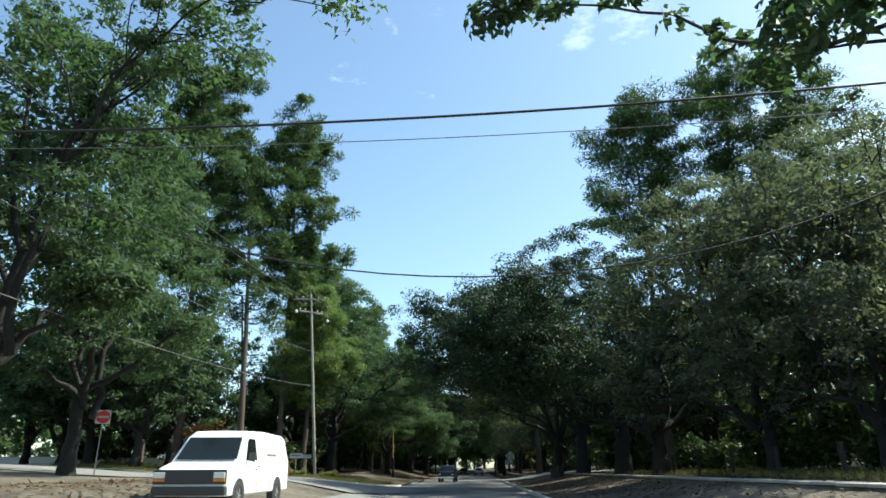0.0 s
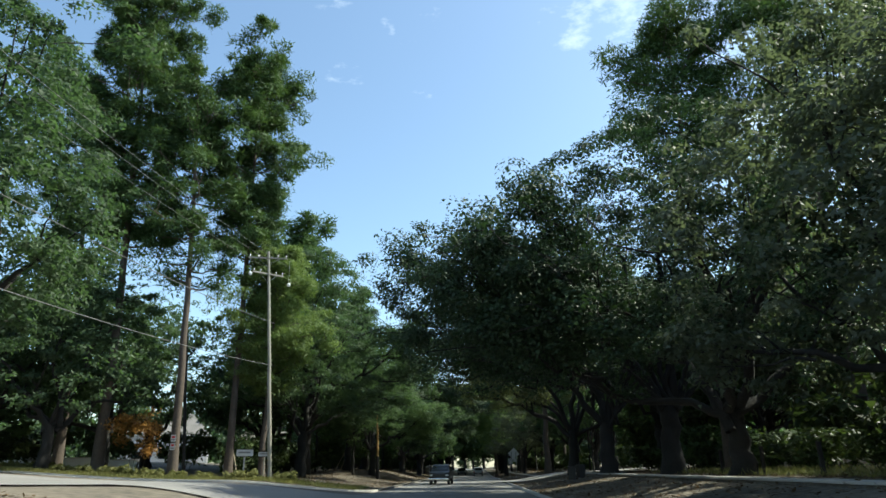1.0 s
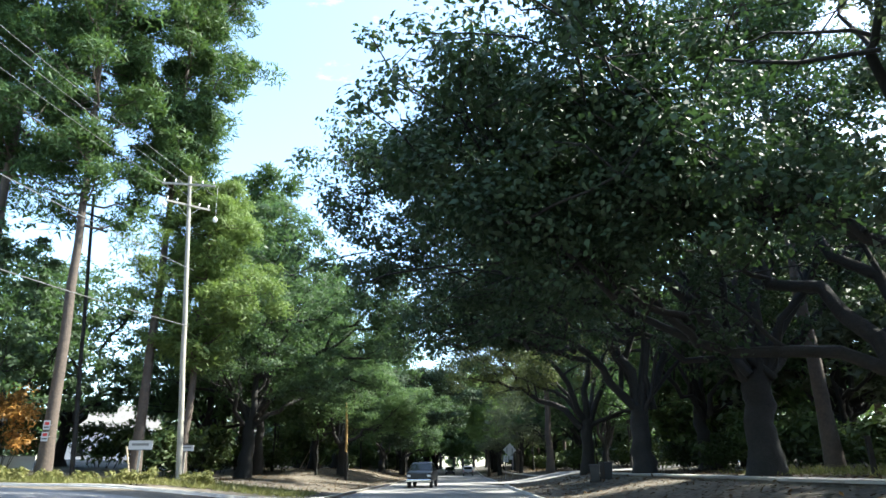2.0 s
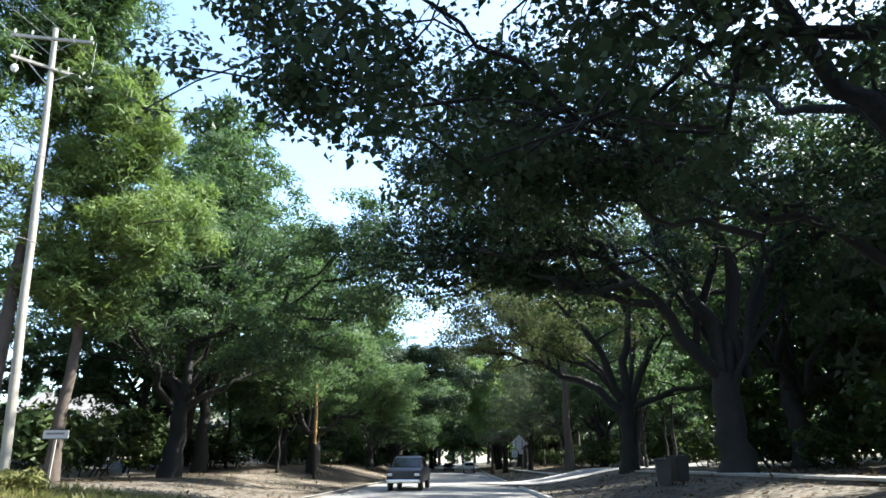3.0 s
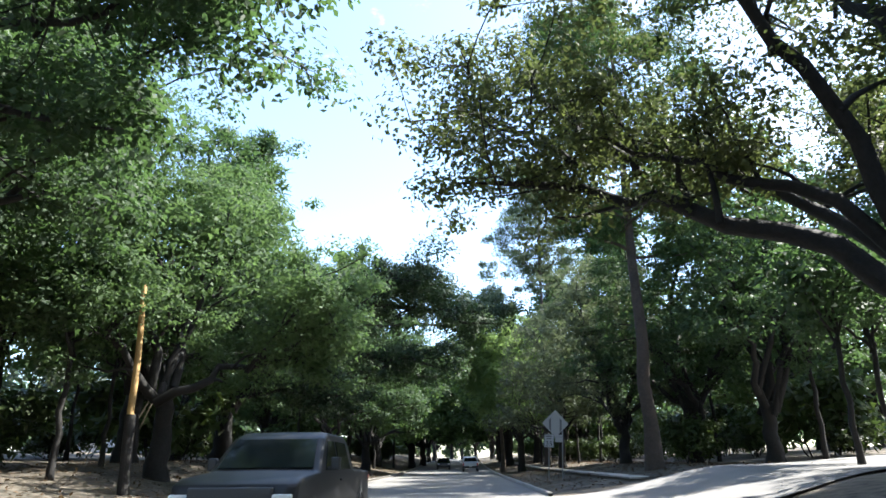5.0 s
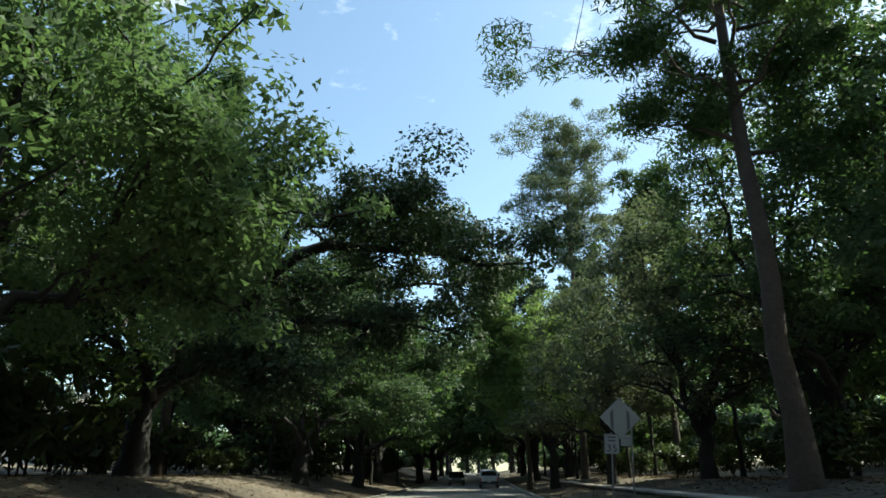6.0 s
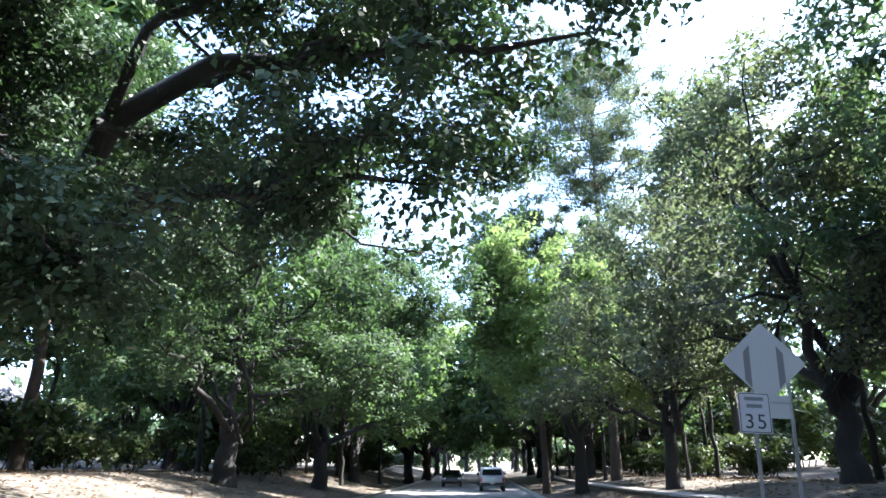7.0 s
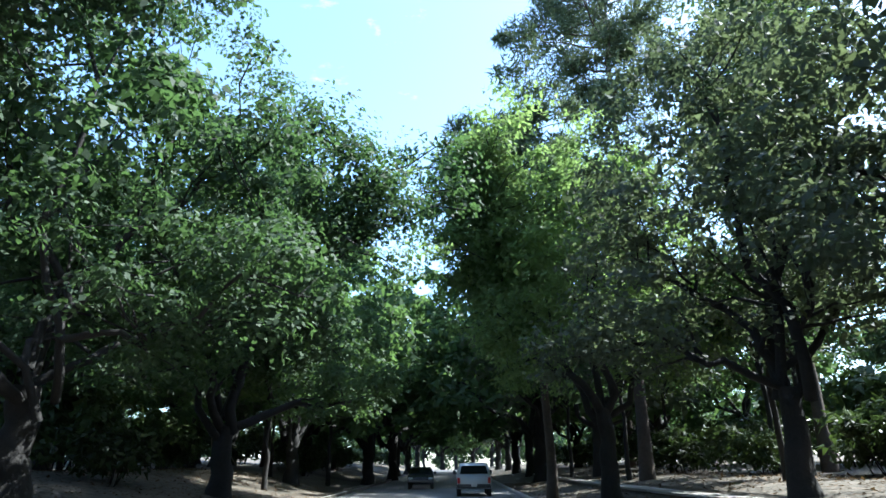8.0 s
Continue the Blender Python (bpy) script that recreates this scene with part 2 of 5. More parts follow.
# ---- trees ----
def tubes_arrays(lines, sides=7):
    """Tapered tubes along polylines [(points, radii), ...]."""
    V, F, base = [], [], 0
    ang = np.linspace(0, 2 * np.pi, sides, endpoint=False)
    for pts, rad in lines:
        pts = np.asarray(pts, float)
        d = np.gradient(pts, axis=0)
        d /= np.linalg.norm(d, axis=1, keepdims=True) + 1e-9
        ref = np.array([1.0, 0, 0]) if abs(d[0, 0]) < 0.8 else np.array([0, 1.0, 0])
        for i in range(len(pts)):
            ref = ref - d[i] * (ref @ d[i])
            ref /= np.linalg.norm(ref) + 1e-9
            bi = np.cross(d[i], ref)
            V.append(pts[i] + rad[i] * (np.cos(ang)[:, None] * ref + np.sin(ang)[:, None] * bi))
        for i in range(len(pts) - 1):
            a = base + i * sides + np.arange(sides)
            b = base + i * sides + (np.arange(sides) + 1) % sides
            F.append(np.stack([a, b, b + sides, a + sides], 1))
        base += len(pts) * sides
    return np.concatenate(V), np.concatenate(F)


def curve_line(rng, a, b, rise, n, wander):
    """A crooked line from a to b that first goes up by rise."""
    a, b = np.asarray(a, float), np.asarray(b, float)
    c = a * 0.55 + b * 0.45 + np.array([0, 0, rise])
    t = np.linspace(0, 1, n)[:, None]
    p = (1 - t) ** 2 * a + 2 * t * (1 - t) * c + t ** 2 * b
    w = np.cumsum(rng.normal(0, wander, (n, 3)), axis=0)
    w -= np.linspace(0, 1, n)[:, None] * w[-1]
    return p + w


def bent_line(rng, path, n, wander):
    """A line through the given places, rounded at the bends and slightly crooked."""
    P = np.array(path, float)
    s = np.concatenate([[0], np.cumsum(np.linalg.norm(np.diff(P, axis=0), axis=1))])
    q = np.linspace(0, s[-1], 4 * n)
    L = np.stack([np.interp(q, s, P[:, k]) for k in range(3)], 1)
    for _ in range(4):
        L[1:-1] = (L[:-2] + 2 * L[1:-1] + L[2:]) / 4
    L = L[np.linspace(0, 4 * n - 1, n).astype(int)]
    L[1:-1] += rng.normal(0, wander, (n - 2, 3))
    return L


def leaf_arrays(rng, centres, radii, count, length, width, flat=0.65, droop=0.0, spread_dir=None, outward=1.0, tri=False, cap=0.6):
    """Small folded leaves scattered round the clump centres."""
    k = rng.integers(0, len(centres), count)
    u = rng.normal(size=(count, 3))
    u /= np.linalg.norm(u, axis=1, keepdims=True)
    u[:, 2] = np.where(rng.random(count) < cap, np.abs(u[:, 2]), u[:, 2])
    rr = rng.random(count) ** 0.36
    off = u * (rr * radii[k])[:, None]
    off[:, 2] *= flat
    p = centres[k] + off
    # leaves lie like scales on their clump, its lit side up and its underside dark
    n = u * np.array([1.0, 1.0, 1.2]) * outward + rng.normal(0, 0.42, (count, 3)) + np.array([0, 0, 0.35])
    n /= np.linalg.norm(n, axis=1, keepdims=True) + 1e-9
    d = rng.normal(size=(count, 3)) + u * 0.5
    d[:, 2] -= droop
    if spread_dir is not None:
        d += spread_dir[k]
    d -= n * np.sum(d * n, axis=1, keepdims=True) * 0.8
    d /= np.linalg.norm(d, axis=1, keepdims=True) + 1e-9
    s = np.cross(d, n)
    s /= np.linalg.norm(s, axis=1, keepdims=True) + 1e-9
    n = np.cross(s, d)
    L = (length * (0.6 + 0.8 * rng.random(count)))[:, None]
    W = (width * (0.6 + 0.8 * rng.random(count)))[:, None]
    if tri:
        V = np.stack([p - s * W * 0.5, p + s * W * 0.5, p + d * L], 1)
        return V.reshape(-1, 3), np.arange(count * 3).reshape(-1, 3)
    V = np.stack([p, p + d * L * 0.5 + s * W * 0.5 + n * W * 0.15, p + d * L - n * L * 0.08, p + d * L * 0.45 - s * W * 0.5 + n * W * 0.15], 1)
    F = np.arange(count * 4).reshape(-1, 4)
    return V.reshape(-1, 3), F


def oak(name, x, y, H, R, fork=3.2, girth=0.45, leaves=26000, leaf=0.27, mat=None, seed=1, reach=(), limbs=7, lean=(0, 0), label="", low=0.12, clump=1.02, second=6, third=4, group="roadside trees", leaf_low=0.0, squash=1.0, thick=1.0, tri=False, aspect=0.66, shell=0.5, shell_n=230, core=3000, twig=1.0, drape=0, drape_r=1.0, keep=0.5, clear=0.0, bough0=4, skeleton=(), hem=-0.5):
    """A broad-crowned tree: forked trunk, crooked limbs, a crown of single leaves in uneven clumps.
    reach: where further limbs end, in metres from the foot.
    skeleton: crooked main limbs, each (places it passes, its thickness at the start)."""
    rng = np.random.default_rng(seed)
    z0 = gz(x, y)
    foot = thing(name, pose(x, y, z0), label, "tree", group)
    f = np.array([lean[0], lean[1], fork])
    n = 13
    bend = np.concatenate([np.zeros((1, 3)), rng.normal(0, 0.06, (6, 3)) * [1, 1, 0]])
    tp = np.linspace(0, 1, n)[:, None] * f + np.stack([np.interp(np.linspace(0, 6, n), np.arange(7), bend[:, k]) for k in range(3)], 1)
    tp[0, 2] = -0.25
    tr = girth * (1 + 0.5 * np.exp(-np.linspace(0, 1, n) * 7)) * np.linspace(1, 0.86, n)
    V, F = tubes_arrays([(tp, tr)], 14)
    nz = np.array([noise.noise(Vector(v) * 1.7) for v in V])
    ctr = np.repeat(tp, 14, 0)
    V = V + (V - ctr) * (nz * 0.2)[:, None]
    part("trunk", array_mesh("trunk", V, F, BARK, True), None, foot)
    ends = []
    mid = fork + (H - fork) * 0.42
    for i in range(limbs):
        az = 2 * np.pi * (i + 0.7 * rng.random()) / limbs
        el = low + (1.25 - low) * ((i * 0.618 + rng.random() * 0.3) % 1.0)
        e = np.array([R * np.cos(az) * np.cos(el) * 0.9, R * squash * np.sin(az) * np.cos(el) * 0.9, fork + (H - fork) * (0.12 + 0.8 * np.sin(el))])
        ends.append(e * [1, 1, 1] + [lean[0], lean[1], 0])
    low_by = np.array([0, 0, z0])
    ends += [np.array(e, float) - low_by for e in reach]
    skeleton = [(np.array(path, float) - low_by * np.linspace(0, 1, len(path))[:, None], r) for path, r in skeleton]
    tips, rads, boughs = [], [], []
    ends += [np.array(path[-1], float) for path, _ in skeleton]
    drawn = len(ends) - len(skeleton)
    mains = []
    for k in list(range(limbs)) + list(range(drawn, len(ends))) + list(range(limbs, drawn)):
        e = ends[k]
        lines, fine = [], []
        L = np.linalg.norm(e - f)
        zcap = max(e[2], f[2]) + 1.0
        main = curve_line(rng, f - [0, 0, 0.3], e, 0.10 * L + 0.25 * max(0.0, 3 - (e[2] - f[2]) * 0.3), 12, 0.03 * L)
        r1 = thick * girth * (0.36 + 0.24 * rng.random()) * (0.6 + 0.4 * min(1, L / R))
        if limbs <= k < drawn:
            # a further limb parts from one that already runs its way
            best = 0.0
            for line, rad in mains:
                for p, r in zip(line[2:9], rad[2:9]):
                    gone, left = np.linalg.norm(p - f), np.linalg.norm(e - p)
                    if gone + left < 1.13 * L and best < gone < 0.52 * L:
                        best, r1 = gone, r * 0.85
                        main = curve_line(rng, p, e, 0.08 * left, 12, 0.03 * left)
        if k >= drawn:
            path, r1 = skeleton[k - drawn]
            main = bent_line(rng, path, 12, 0.012 * L)
        lines.append((main, r1 * (1 - np.linspace(0, 1, 12)) ** (0.9 if k < drawn else 0.75) + 0.018))
        mains.append(lines[0])
        if k >= limbs:
            boughs += [main[i] + rng.normal(0, 0.55, 3) + [0, 0, 0.25] for i in (4, 5, 6, 7, 7, 8, 8, 9, 9, 10, 10, 11, 11) if i >= bough0]
        for i in (6, 8, 9, 10, 11, 11):
            tips.append(main[i] + rng.normal(0, 0.35, 3))
            rads.append(clump * (0.6 + 0.5 * rng.random()))
        for _ in range(second):
            s = 0.28 + 0.72 * rng.random()
            i = int(s * 11)
            out = main[min(i + 1, 11)] - main[max(i - 1, 0)]
            out /= np.linalg.norm(out) + 1e-9
            dv = out * 0.7 + rng.normal(0, 0.75, 3) + np.array([0, 0, 0.25])
            dv /= np.linalg.norm(dv)
            l2 = twig * L * (0.22 + 0.22 * rng.random())
            e2 = main[i] + dv * l2
            e2[2] = max(min(e2[2], zcap), fork * 0.95, main[i][2] - 0.25 * l2)
            sec = curve_line(rng, main[i], e2, 0.1 * l2, 5, 0.05 * l2)
            r2 = max(0.03, (r1 * (1 - s) + 0.05 * s) * 0.6)
            lines.append((sec, np.linspace(r2, 0.02, 5)))
            for _ in range(third):
                j = rng.integers(1, 5)
                if rng.random() > keep or np.linalg.norm(sec[j] - f) < clear:
                    continue
                dv = rng.normal(0, 1, 3) + np.array([0, 0, 0.2])
                dv /= np.linalg.norm(dv)
                l3 = l2 * (0.25 + 0.35 * rng.random())
                e3 = sec[j] + dv * l3
                e3[2] = max(min(e3[2], zcap), fork * 0.9, sec[j][2] - 0.5 * l3)
                fine.append((curve_line(rng, sec[j], e3, 0.05 * l3, 3, 0.05 * l3), np.linspace(max(0.02, r2 * 0.5), 0.012, 3)))
                tips.append(e3)
                rads.append(clump * (0.55 + 0.75 * rng.random()))
            tips.append(e2)
            rads.append(clump * (0.5 + 0.6 * rng.random()))
        V, F = tubes_arrays(lines, 6)
        if fine and not tri:
            V2, F2 = tubes_arrays(fine, 3)
            V, F = np.concatenate([V, V2]), np.concatenate([F, F2 + len(V)])
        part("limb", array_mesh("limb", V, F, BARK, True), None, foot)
    tips, rads = np.array(tips), np.array(rads)
    ok = tips[:, 2] > max(leaf_low, 1.5)
    ok &= np.linalg.norm(tips - f, axis=1) > clear
    tips, rads = tips[ok], rads[ok]
    n_in = int(leaves * (1 - shell))
    V, F = leaf_arrays(rng, tips, rads, n_in, leaf, leaf * aspect, 0.62, 0.25, tri=tri)
    if shell:
        # the outer leaves, a lumpy dome over the limbs
        a = rng.uniform(0, 2 * np.pi, shell_n)
        q = rng.uniform(hem, 1.0, shell_n)
        w = np.sqrt(1 - np.clip(q, -1, 1) ** 2)
        lump = np.array([0.86 + 0.22 * noise.noise(Vector((np.cos(p) * 1.6 + seed, np.sin(p) * 1.6, r * 1.8))) for p, r in zip(a, q)])
        cz = fork + (H - fork) * 0.36
        C = np.stack([np.cos(a) * w * R * lump + lean[0], np.sin(a) * w * R * squash * lump + lean[1], cz + q * (H - cz) * lump], 1)
        C = C[C[:, 2] > max(leaf_low, 2.2)]
        V2, F2 = leaf_arrays(rng, C, rng.uniform(0.55, 1.05, len(C)) * clump, leaves - n_in, leaf, leaf * aspect, 0.55, 0.1, tri=tri)
        V, F = np.concatenate([V, V2]), np.concatenate([F, F2 + len(V)])
    # larger sprays inside each clump
    V2, F2 = leaf_arrays(rng, tips, rads * 0.6, 14 * len(tips), leaf * 1.3, leaf * 0.95, 0.6, 0.2, tri=tri)
    V, F = np.concatenate([V, V2]), np.concatenate([F, F2 + len(V)])
    if drape:
        # leaves hanging close along the long limbs
        B = np.array(boughs)
        for share, size in ((0.7, 1.0), (0.3, 1.3)):
            V2, F2 = leaf_arrays(rng, B, drape_r * rng.uniform(0.5, 1.15, len(B)), int(drape * share), leaf * size, leaf * size * aspect, 0.75, 0.35, tri=tri)
            V, F = np.concatenate([V, V2]), np.concatenate([F, F2 + len(V)])
    if core:
        # larger sprays of leaves deep inside the crown
        a = rng.uniform(0, 2 * np.pi, 70)
        q = rng.uniform(-0.1, 0.85, 70)
        w = np.sqrt(1 - q ** 2) * rng.uniform(0.25, 0.72, 70)
        cz = fork + (H - fork) * 0.36
        C = np.stack([np.cos(a) * w * R + lean[0], np.sin(a) * w * R * squash + lean[1], cz + q * (H - cz) * 0.72], 1)
        C = C[C[:, 2] > max(leaf_low, fork + 0.5)]
        V2, F2 = leaf_arrays(rng, C, rng.uniform(1.0, 1.9, len(C)), core, 0.34, 0.28, 0.6, 0.1, tri=tri)
        V, F = np.concatenate([V, V2]), np.concatenate([F, F2 + len(V)])
    part("crown", array_mesh("crown", V, F, mat or OAK_LEAF), None, foot)
    return foot


def pine(name, x, y, H, R, bare=0.45, girth=0.3, blades=24000, mat=None, seed=1, lean=(0, 0), label="", tuft=1.0, limbs=34, blade=(0.5, 0.12), top_taper=0.5, group="pines"):
    """A pine: a tall bare trunk, spreading limbs above, needles in round tufts at their ends."""
    rng = np.random.default_rng(seed)
    foot = thing(name, pose(x, y, gz(x, y)), label, "tree", group)
    n = 14
    t = np.linspace(0, 1, n)
    tp = np.stack([lean[0] * t ** 1.5 + rng.normal(0, 0.05, n), lean[1] * t ** 1.5 + rng.normal(0, 0.05, n), H * 0.98 * t - 0.2 * (t == 0)], 1)
    tr = girth * (1 - 0.86 * t) * (1 + 0.35 * np.exp(-t * 30))
    V, F = tubes_arrays([(tp, tr)], 10)
    part("trunk", array_mesh("trunk", V, F, PINE_BARK, True), None, foot)
    tips, rads = [], []
    for i in range(limbs):
        s = bare + (1 - bare) * ((i + rng.random()) / limbs)
        p = np.array([np.interp(s, t, tp[:, k]) for k in range(3)])
        az = i * 2.4 + rng.random()
        k = (s - bare) / (1 - bare)
        rr = R * (0.4 + 0.8 * rng.random()) * (min(1, 0.55 + 1.4 * k) if k < 0.45 else 1 - top_taper * (k - 0.45) / 0.55)
        e = p + np.array([np.cos(az) * rr, np.sin(az) * rr, rr * (0.05 + 0.45 * rng.random())])
        line = curve_line(rng, p, e, -0.08 * rr, 7, 0.04 * rr)
        lines = [(line, np.linspace(max(0.03, girth * 0.3 * (1 - 0.6 * k)), 0.02, 7))]
        for _ in range(4):
            j = rng.integers(3, 7)
            e2 = line[j] + rng.normal(0, 1, 3) * rr * 0.2 + [0, 0, 0.12 * rr]
            lines.append((curve_line(rng, line[j], e2, 0.02, 3, 0.05), np.linspace(0.025, 0.012, 3)))
            tips.append(e2)
            rads.append(tuft * (0.55 + 0.9 * rng.random()))
        tips.append(e)
        rads.append(tuft)
        V, F = tubes_arrays(lines, 5)
        part("limb", array_mesh("limb", V, F, PINE_BARK, True), None, foot)
    V, F = leaf_arrays(rng, np.array(tips), np.array(rads), blades, blade[0], blade[1], 0.62, -0.25, outward=0.7, tri=True, cap=0.5)
    part("crown", array_mesh("crown", V, F, mat or PINE_LEAF), None, foot)
    return foot


def bush(name, x, y, w, d, h, leaves=3500, mat=None, seed=1, label="", leaf=0.16, group="shrubs"):
    """A shrub: thin stems and a low uneven mass of leaves."""
    rng = np.random.default_rng(seed)
    foot = thing(name, pose(x, y, gz(x, y)), label, "shrub", group)
    tips, rads = [], []
    for _ in range(26):
        e = np.array([rng.uniform(-w, w) * 0.5, rng.uniform(-d, d) * 0.5, h * (0.3 + 0.6 * rng.random())])
        if len(tips) < 6:
            V, F = tubes_arrays([(curve_line(rng, (e[0] * 0.4, e[1] * 0.4, -0.1), e, 0.1, 5, 0.04), np.linspace(0.03, 0.01, 5))], 5)
            part("stem", array_mesh("stem", V, F, BARK, True), None, foot)
        tips.append(e)
        rads.append(min(w, d, h) * (0.22 + 0.2 * rng.random()))
    V, F = leaf_arrays(rng, np.array(tips), np.array(rads), leaves, leaf, leaf * 0.6, 0.8, 0.0, tri=True)
    V[:, 2] = np.maximum(V[:, 2], 0.02)
    part("foliage", array_mesh("foliage", V, F, mat or BUSH_LEAF), None, foot)
    return foot


# ---- ground, roads, walks ----
def grid_sheet(name, xs, ys, lift, mat, rough=0.0, skirt=0.0, height=None):
    """A sheet over the ground at the given lines of x and y; skirt: how far its rim reaches down."""
    h = height or gz
    xs, ys = list(xs), list(ys)
    V = []
    for yy in ys:
        for xx in xs:
            r = rough * noise.noise(Vector((xx * 0.35, yy * 0.35, 3.1))) if rough else 0.0
            V.append((xx, yy, h(xx, yy) + lift + r))
    w = len(xs)
    F = [(j * w + i, j * w + i + 1, (j + 1) * w + i + 1, (j + 1) * w + i) for j in range(len(ys) - 1) for i in range(w - 1)]
    if skirt:
        rim = [i for i in range(w)] + [j * w + w - 1 for j in range(1, len(ys))] + [(len(ys) - 1) * w + i for i in range(w - 2, -1, -1)] + [j * w for j in range(len(ys) - 2, 0, -1)]
        b = len(V)
        V += [(V[i][0], V[i][1], V[i][2] - skirt) for i in rim]
        m = len(rim)
        F += [(rim[k], b + k, b + (k + 1) % m, rim[(k + 1) % m]) for k in range(m)]
    return array_mesh(name, np.array(V), np.array(F), mat, True)


def strip_sheet(name, line, half, lift, mat, skirt=0.0, across=5):
    """A paved strip of the given half width along a line of (x, y)."""
    P = np.array(line, float)
    s = np.concatenate([[0], np.cumsum(np.linalg.norm(np.diff(P, axis=0), axis=1))])
    q = np.linspace(0, s[-1], max(2, int(s[-1] / 0.9)))
    P = np.stack([np.interp(q, s, P[:, 0]), np.interp(q, s, P[:, 1])], 1)
    for _ in range(3):
        P[1:-1] = (P[:-2] + 2 * P[1:-1] + P[2:]) / 4
    d = np.gradient(P, axis=0)
    d /= np.linalg.norm(d, axis=1, keepdims=True)
    nrm = np.stack([d[:, 1], -d[:, 0]], 1)
    V = []
    across = max(across, int(half * 2 / 0.8)) if half > 1 else across
    for p, q in zip(P, nrm):
        for s in np.linspace(-1, 1, across):
            c = p + q * half * s
            V.append((c[0], c[1], gz(*c) + lift))
    w, n = across, len(P)
    F = [(j * w + i, j * w + i + 1, (j + 1) * w + i + 1, (j + 1) * w + i) for j in range(n - 1) for i in range(w - 1)]
    if skirt:
        for side in (0, w - 1):
            b = len(V)
            V += [(V[j * w + side][0], V[j * w + side][1], V[j * w + side][2] - skirt) for j in range(n)]
            F += [(j * w + side, (j + 1) * w + side, b + j + 1, b + j) for j in range(n - 1)]
    return array_mesh(name, np.array(V), np.array(F), mat, True)


def span(a, b, step):
    n = max(1, int(round(abs(b - a) / step)))
    return [a + (b - a) * i / n for i in range(n + 1)]


def sit(x, y):
    """Ground with the road's flat bed left 6 cm lower."""
    bed = smoothstep(-7.2, -6.2, x) * smoothstep(4.0, 3.0, x)
    return gz(x, y) - 0.07 * bed


ground = tagged(new("ground", grid_sheet("ground", [-3000, -1000, -400, -200, -110, -75] + span(-55, 55, 0.9) + [75, 110, 200, 400, 1000, 3000],
                [-3000, -800, -300, -120, -60] + span(-30, 210, 1.1) + [235, 260, 300, 400, 700, 1500, 4000], 0.0, SOIL, 0.05, height=sit)), "sandy ground with leaf litter and dry grass", "ground", kind="structure")
road = tagged(new("road", grid_sheet("road", span(-6.6, 3.4, 1.0), span(-60, 380, 2.2), 0.0, ASPHALT)), "dark two-lane asphalt road under the trees", "road", kind="structure")
tagged(new("road_side_street", strip_sheet("road_side_street", [(-4.0, 41), (-8, 42.5), (-13, 43.5), (-20, 46), (-30, 49), (-45, 53), (-70, 59)], 6.8, 0.07, SIDE_ASPHALT, 0.0, 9)), "pale worn asphalt side street", "road", kind="structure")
tagged(new("road_driveway", strip_sheet("road_driveway", [(2.4, 90), (6, 92), (10, 94.5), (16, 98.5), (24, 104), (40, 114)], 5.0, 0.08, SIDE_ASPHALT, 0.0, 7)), "pale sunlit side street joining the road", "road", kind="structure")
tagged(new("trim_corner_line", strip_sheet("trim_corner_line", [(-5.6, 57.3), (-9, 56.2), (-13, 55.7), (-20, 56.6), (-30, 59.0), (-44, 63.2)], 0.16, 0.09, LINE_WHITE, 0, 2)), "white painted edge line", "road marking", kind="structure")


def curb(line):
    tagged(new("trim_curb", strip_sheet("trim_curb", line, 0.09, 0.14, CONCRETE, 0.25, 3)), "weathered concrete curb", "curb", kind="structure")


curb([(-6.7, 60.5), (-7.4, 59.2), (-9.3, 57.9), (-13, 57.2), (-20, 58.0), (-30, 60.4), (-44, 64.5)])
curb([(-6.75, yy) for yy in span(61, 220, 4)])
curb([(3.5, yy) for yy in span(-20, 84, 4)])
curb([(3.5, yy) for yy in span(98, 240, 4)])

# slabs of the pavement beside the road, each its own piece
pave = tagged(new("pavement", strip_sheet("pavement", [(11.0, yy) for yy in span(-10, 84, 4)], 0.72, 0.05, SOIL, 0.1, 3)), "concrete footpath beside the road", "pavement", kind="structure")
pave2 = tagged(new("pavement.001", strip_sheet("pavement", [(8.2, yy) for yy in span(101, 190, 4)], 0.72, 0.05, SOIL, 0.1, 3)), "concrete footpath beside the road", "pavement", kind="structure")


# ---- traffic and vehicles ----
def half_width(z, zb, zt, w):
    """Half the body's width at height z: full below the belt, drawn in towards the roof."""
    if z <= zb:
        return w
    return w * (1 - 0.17 * ((z - zb) / (zt - zb)) ** 1.2)


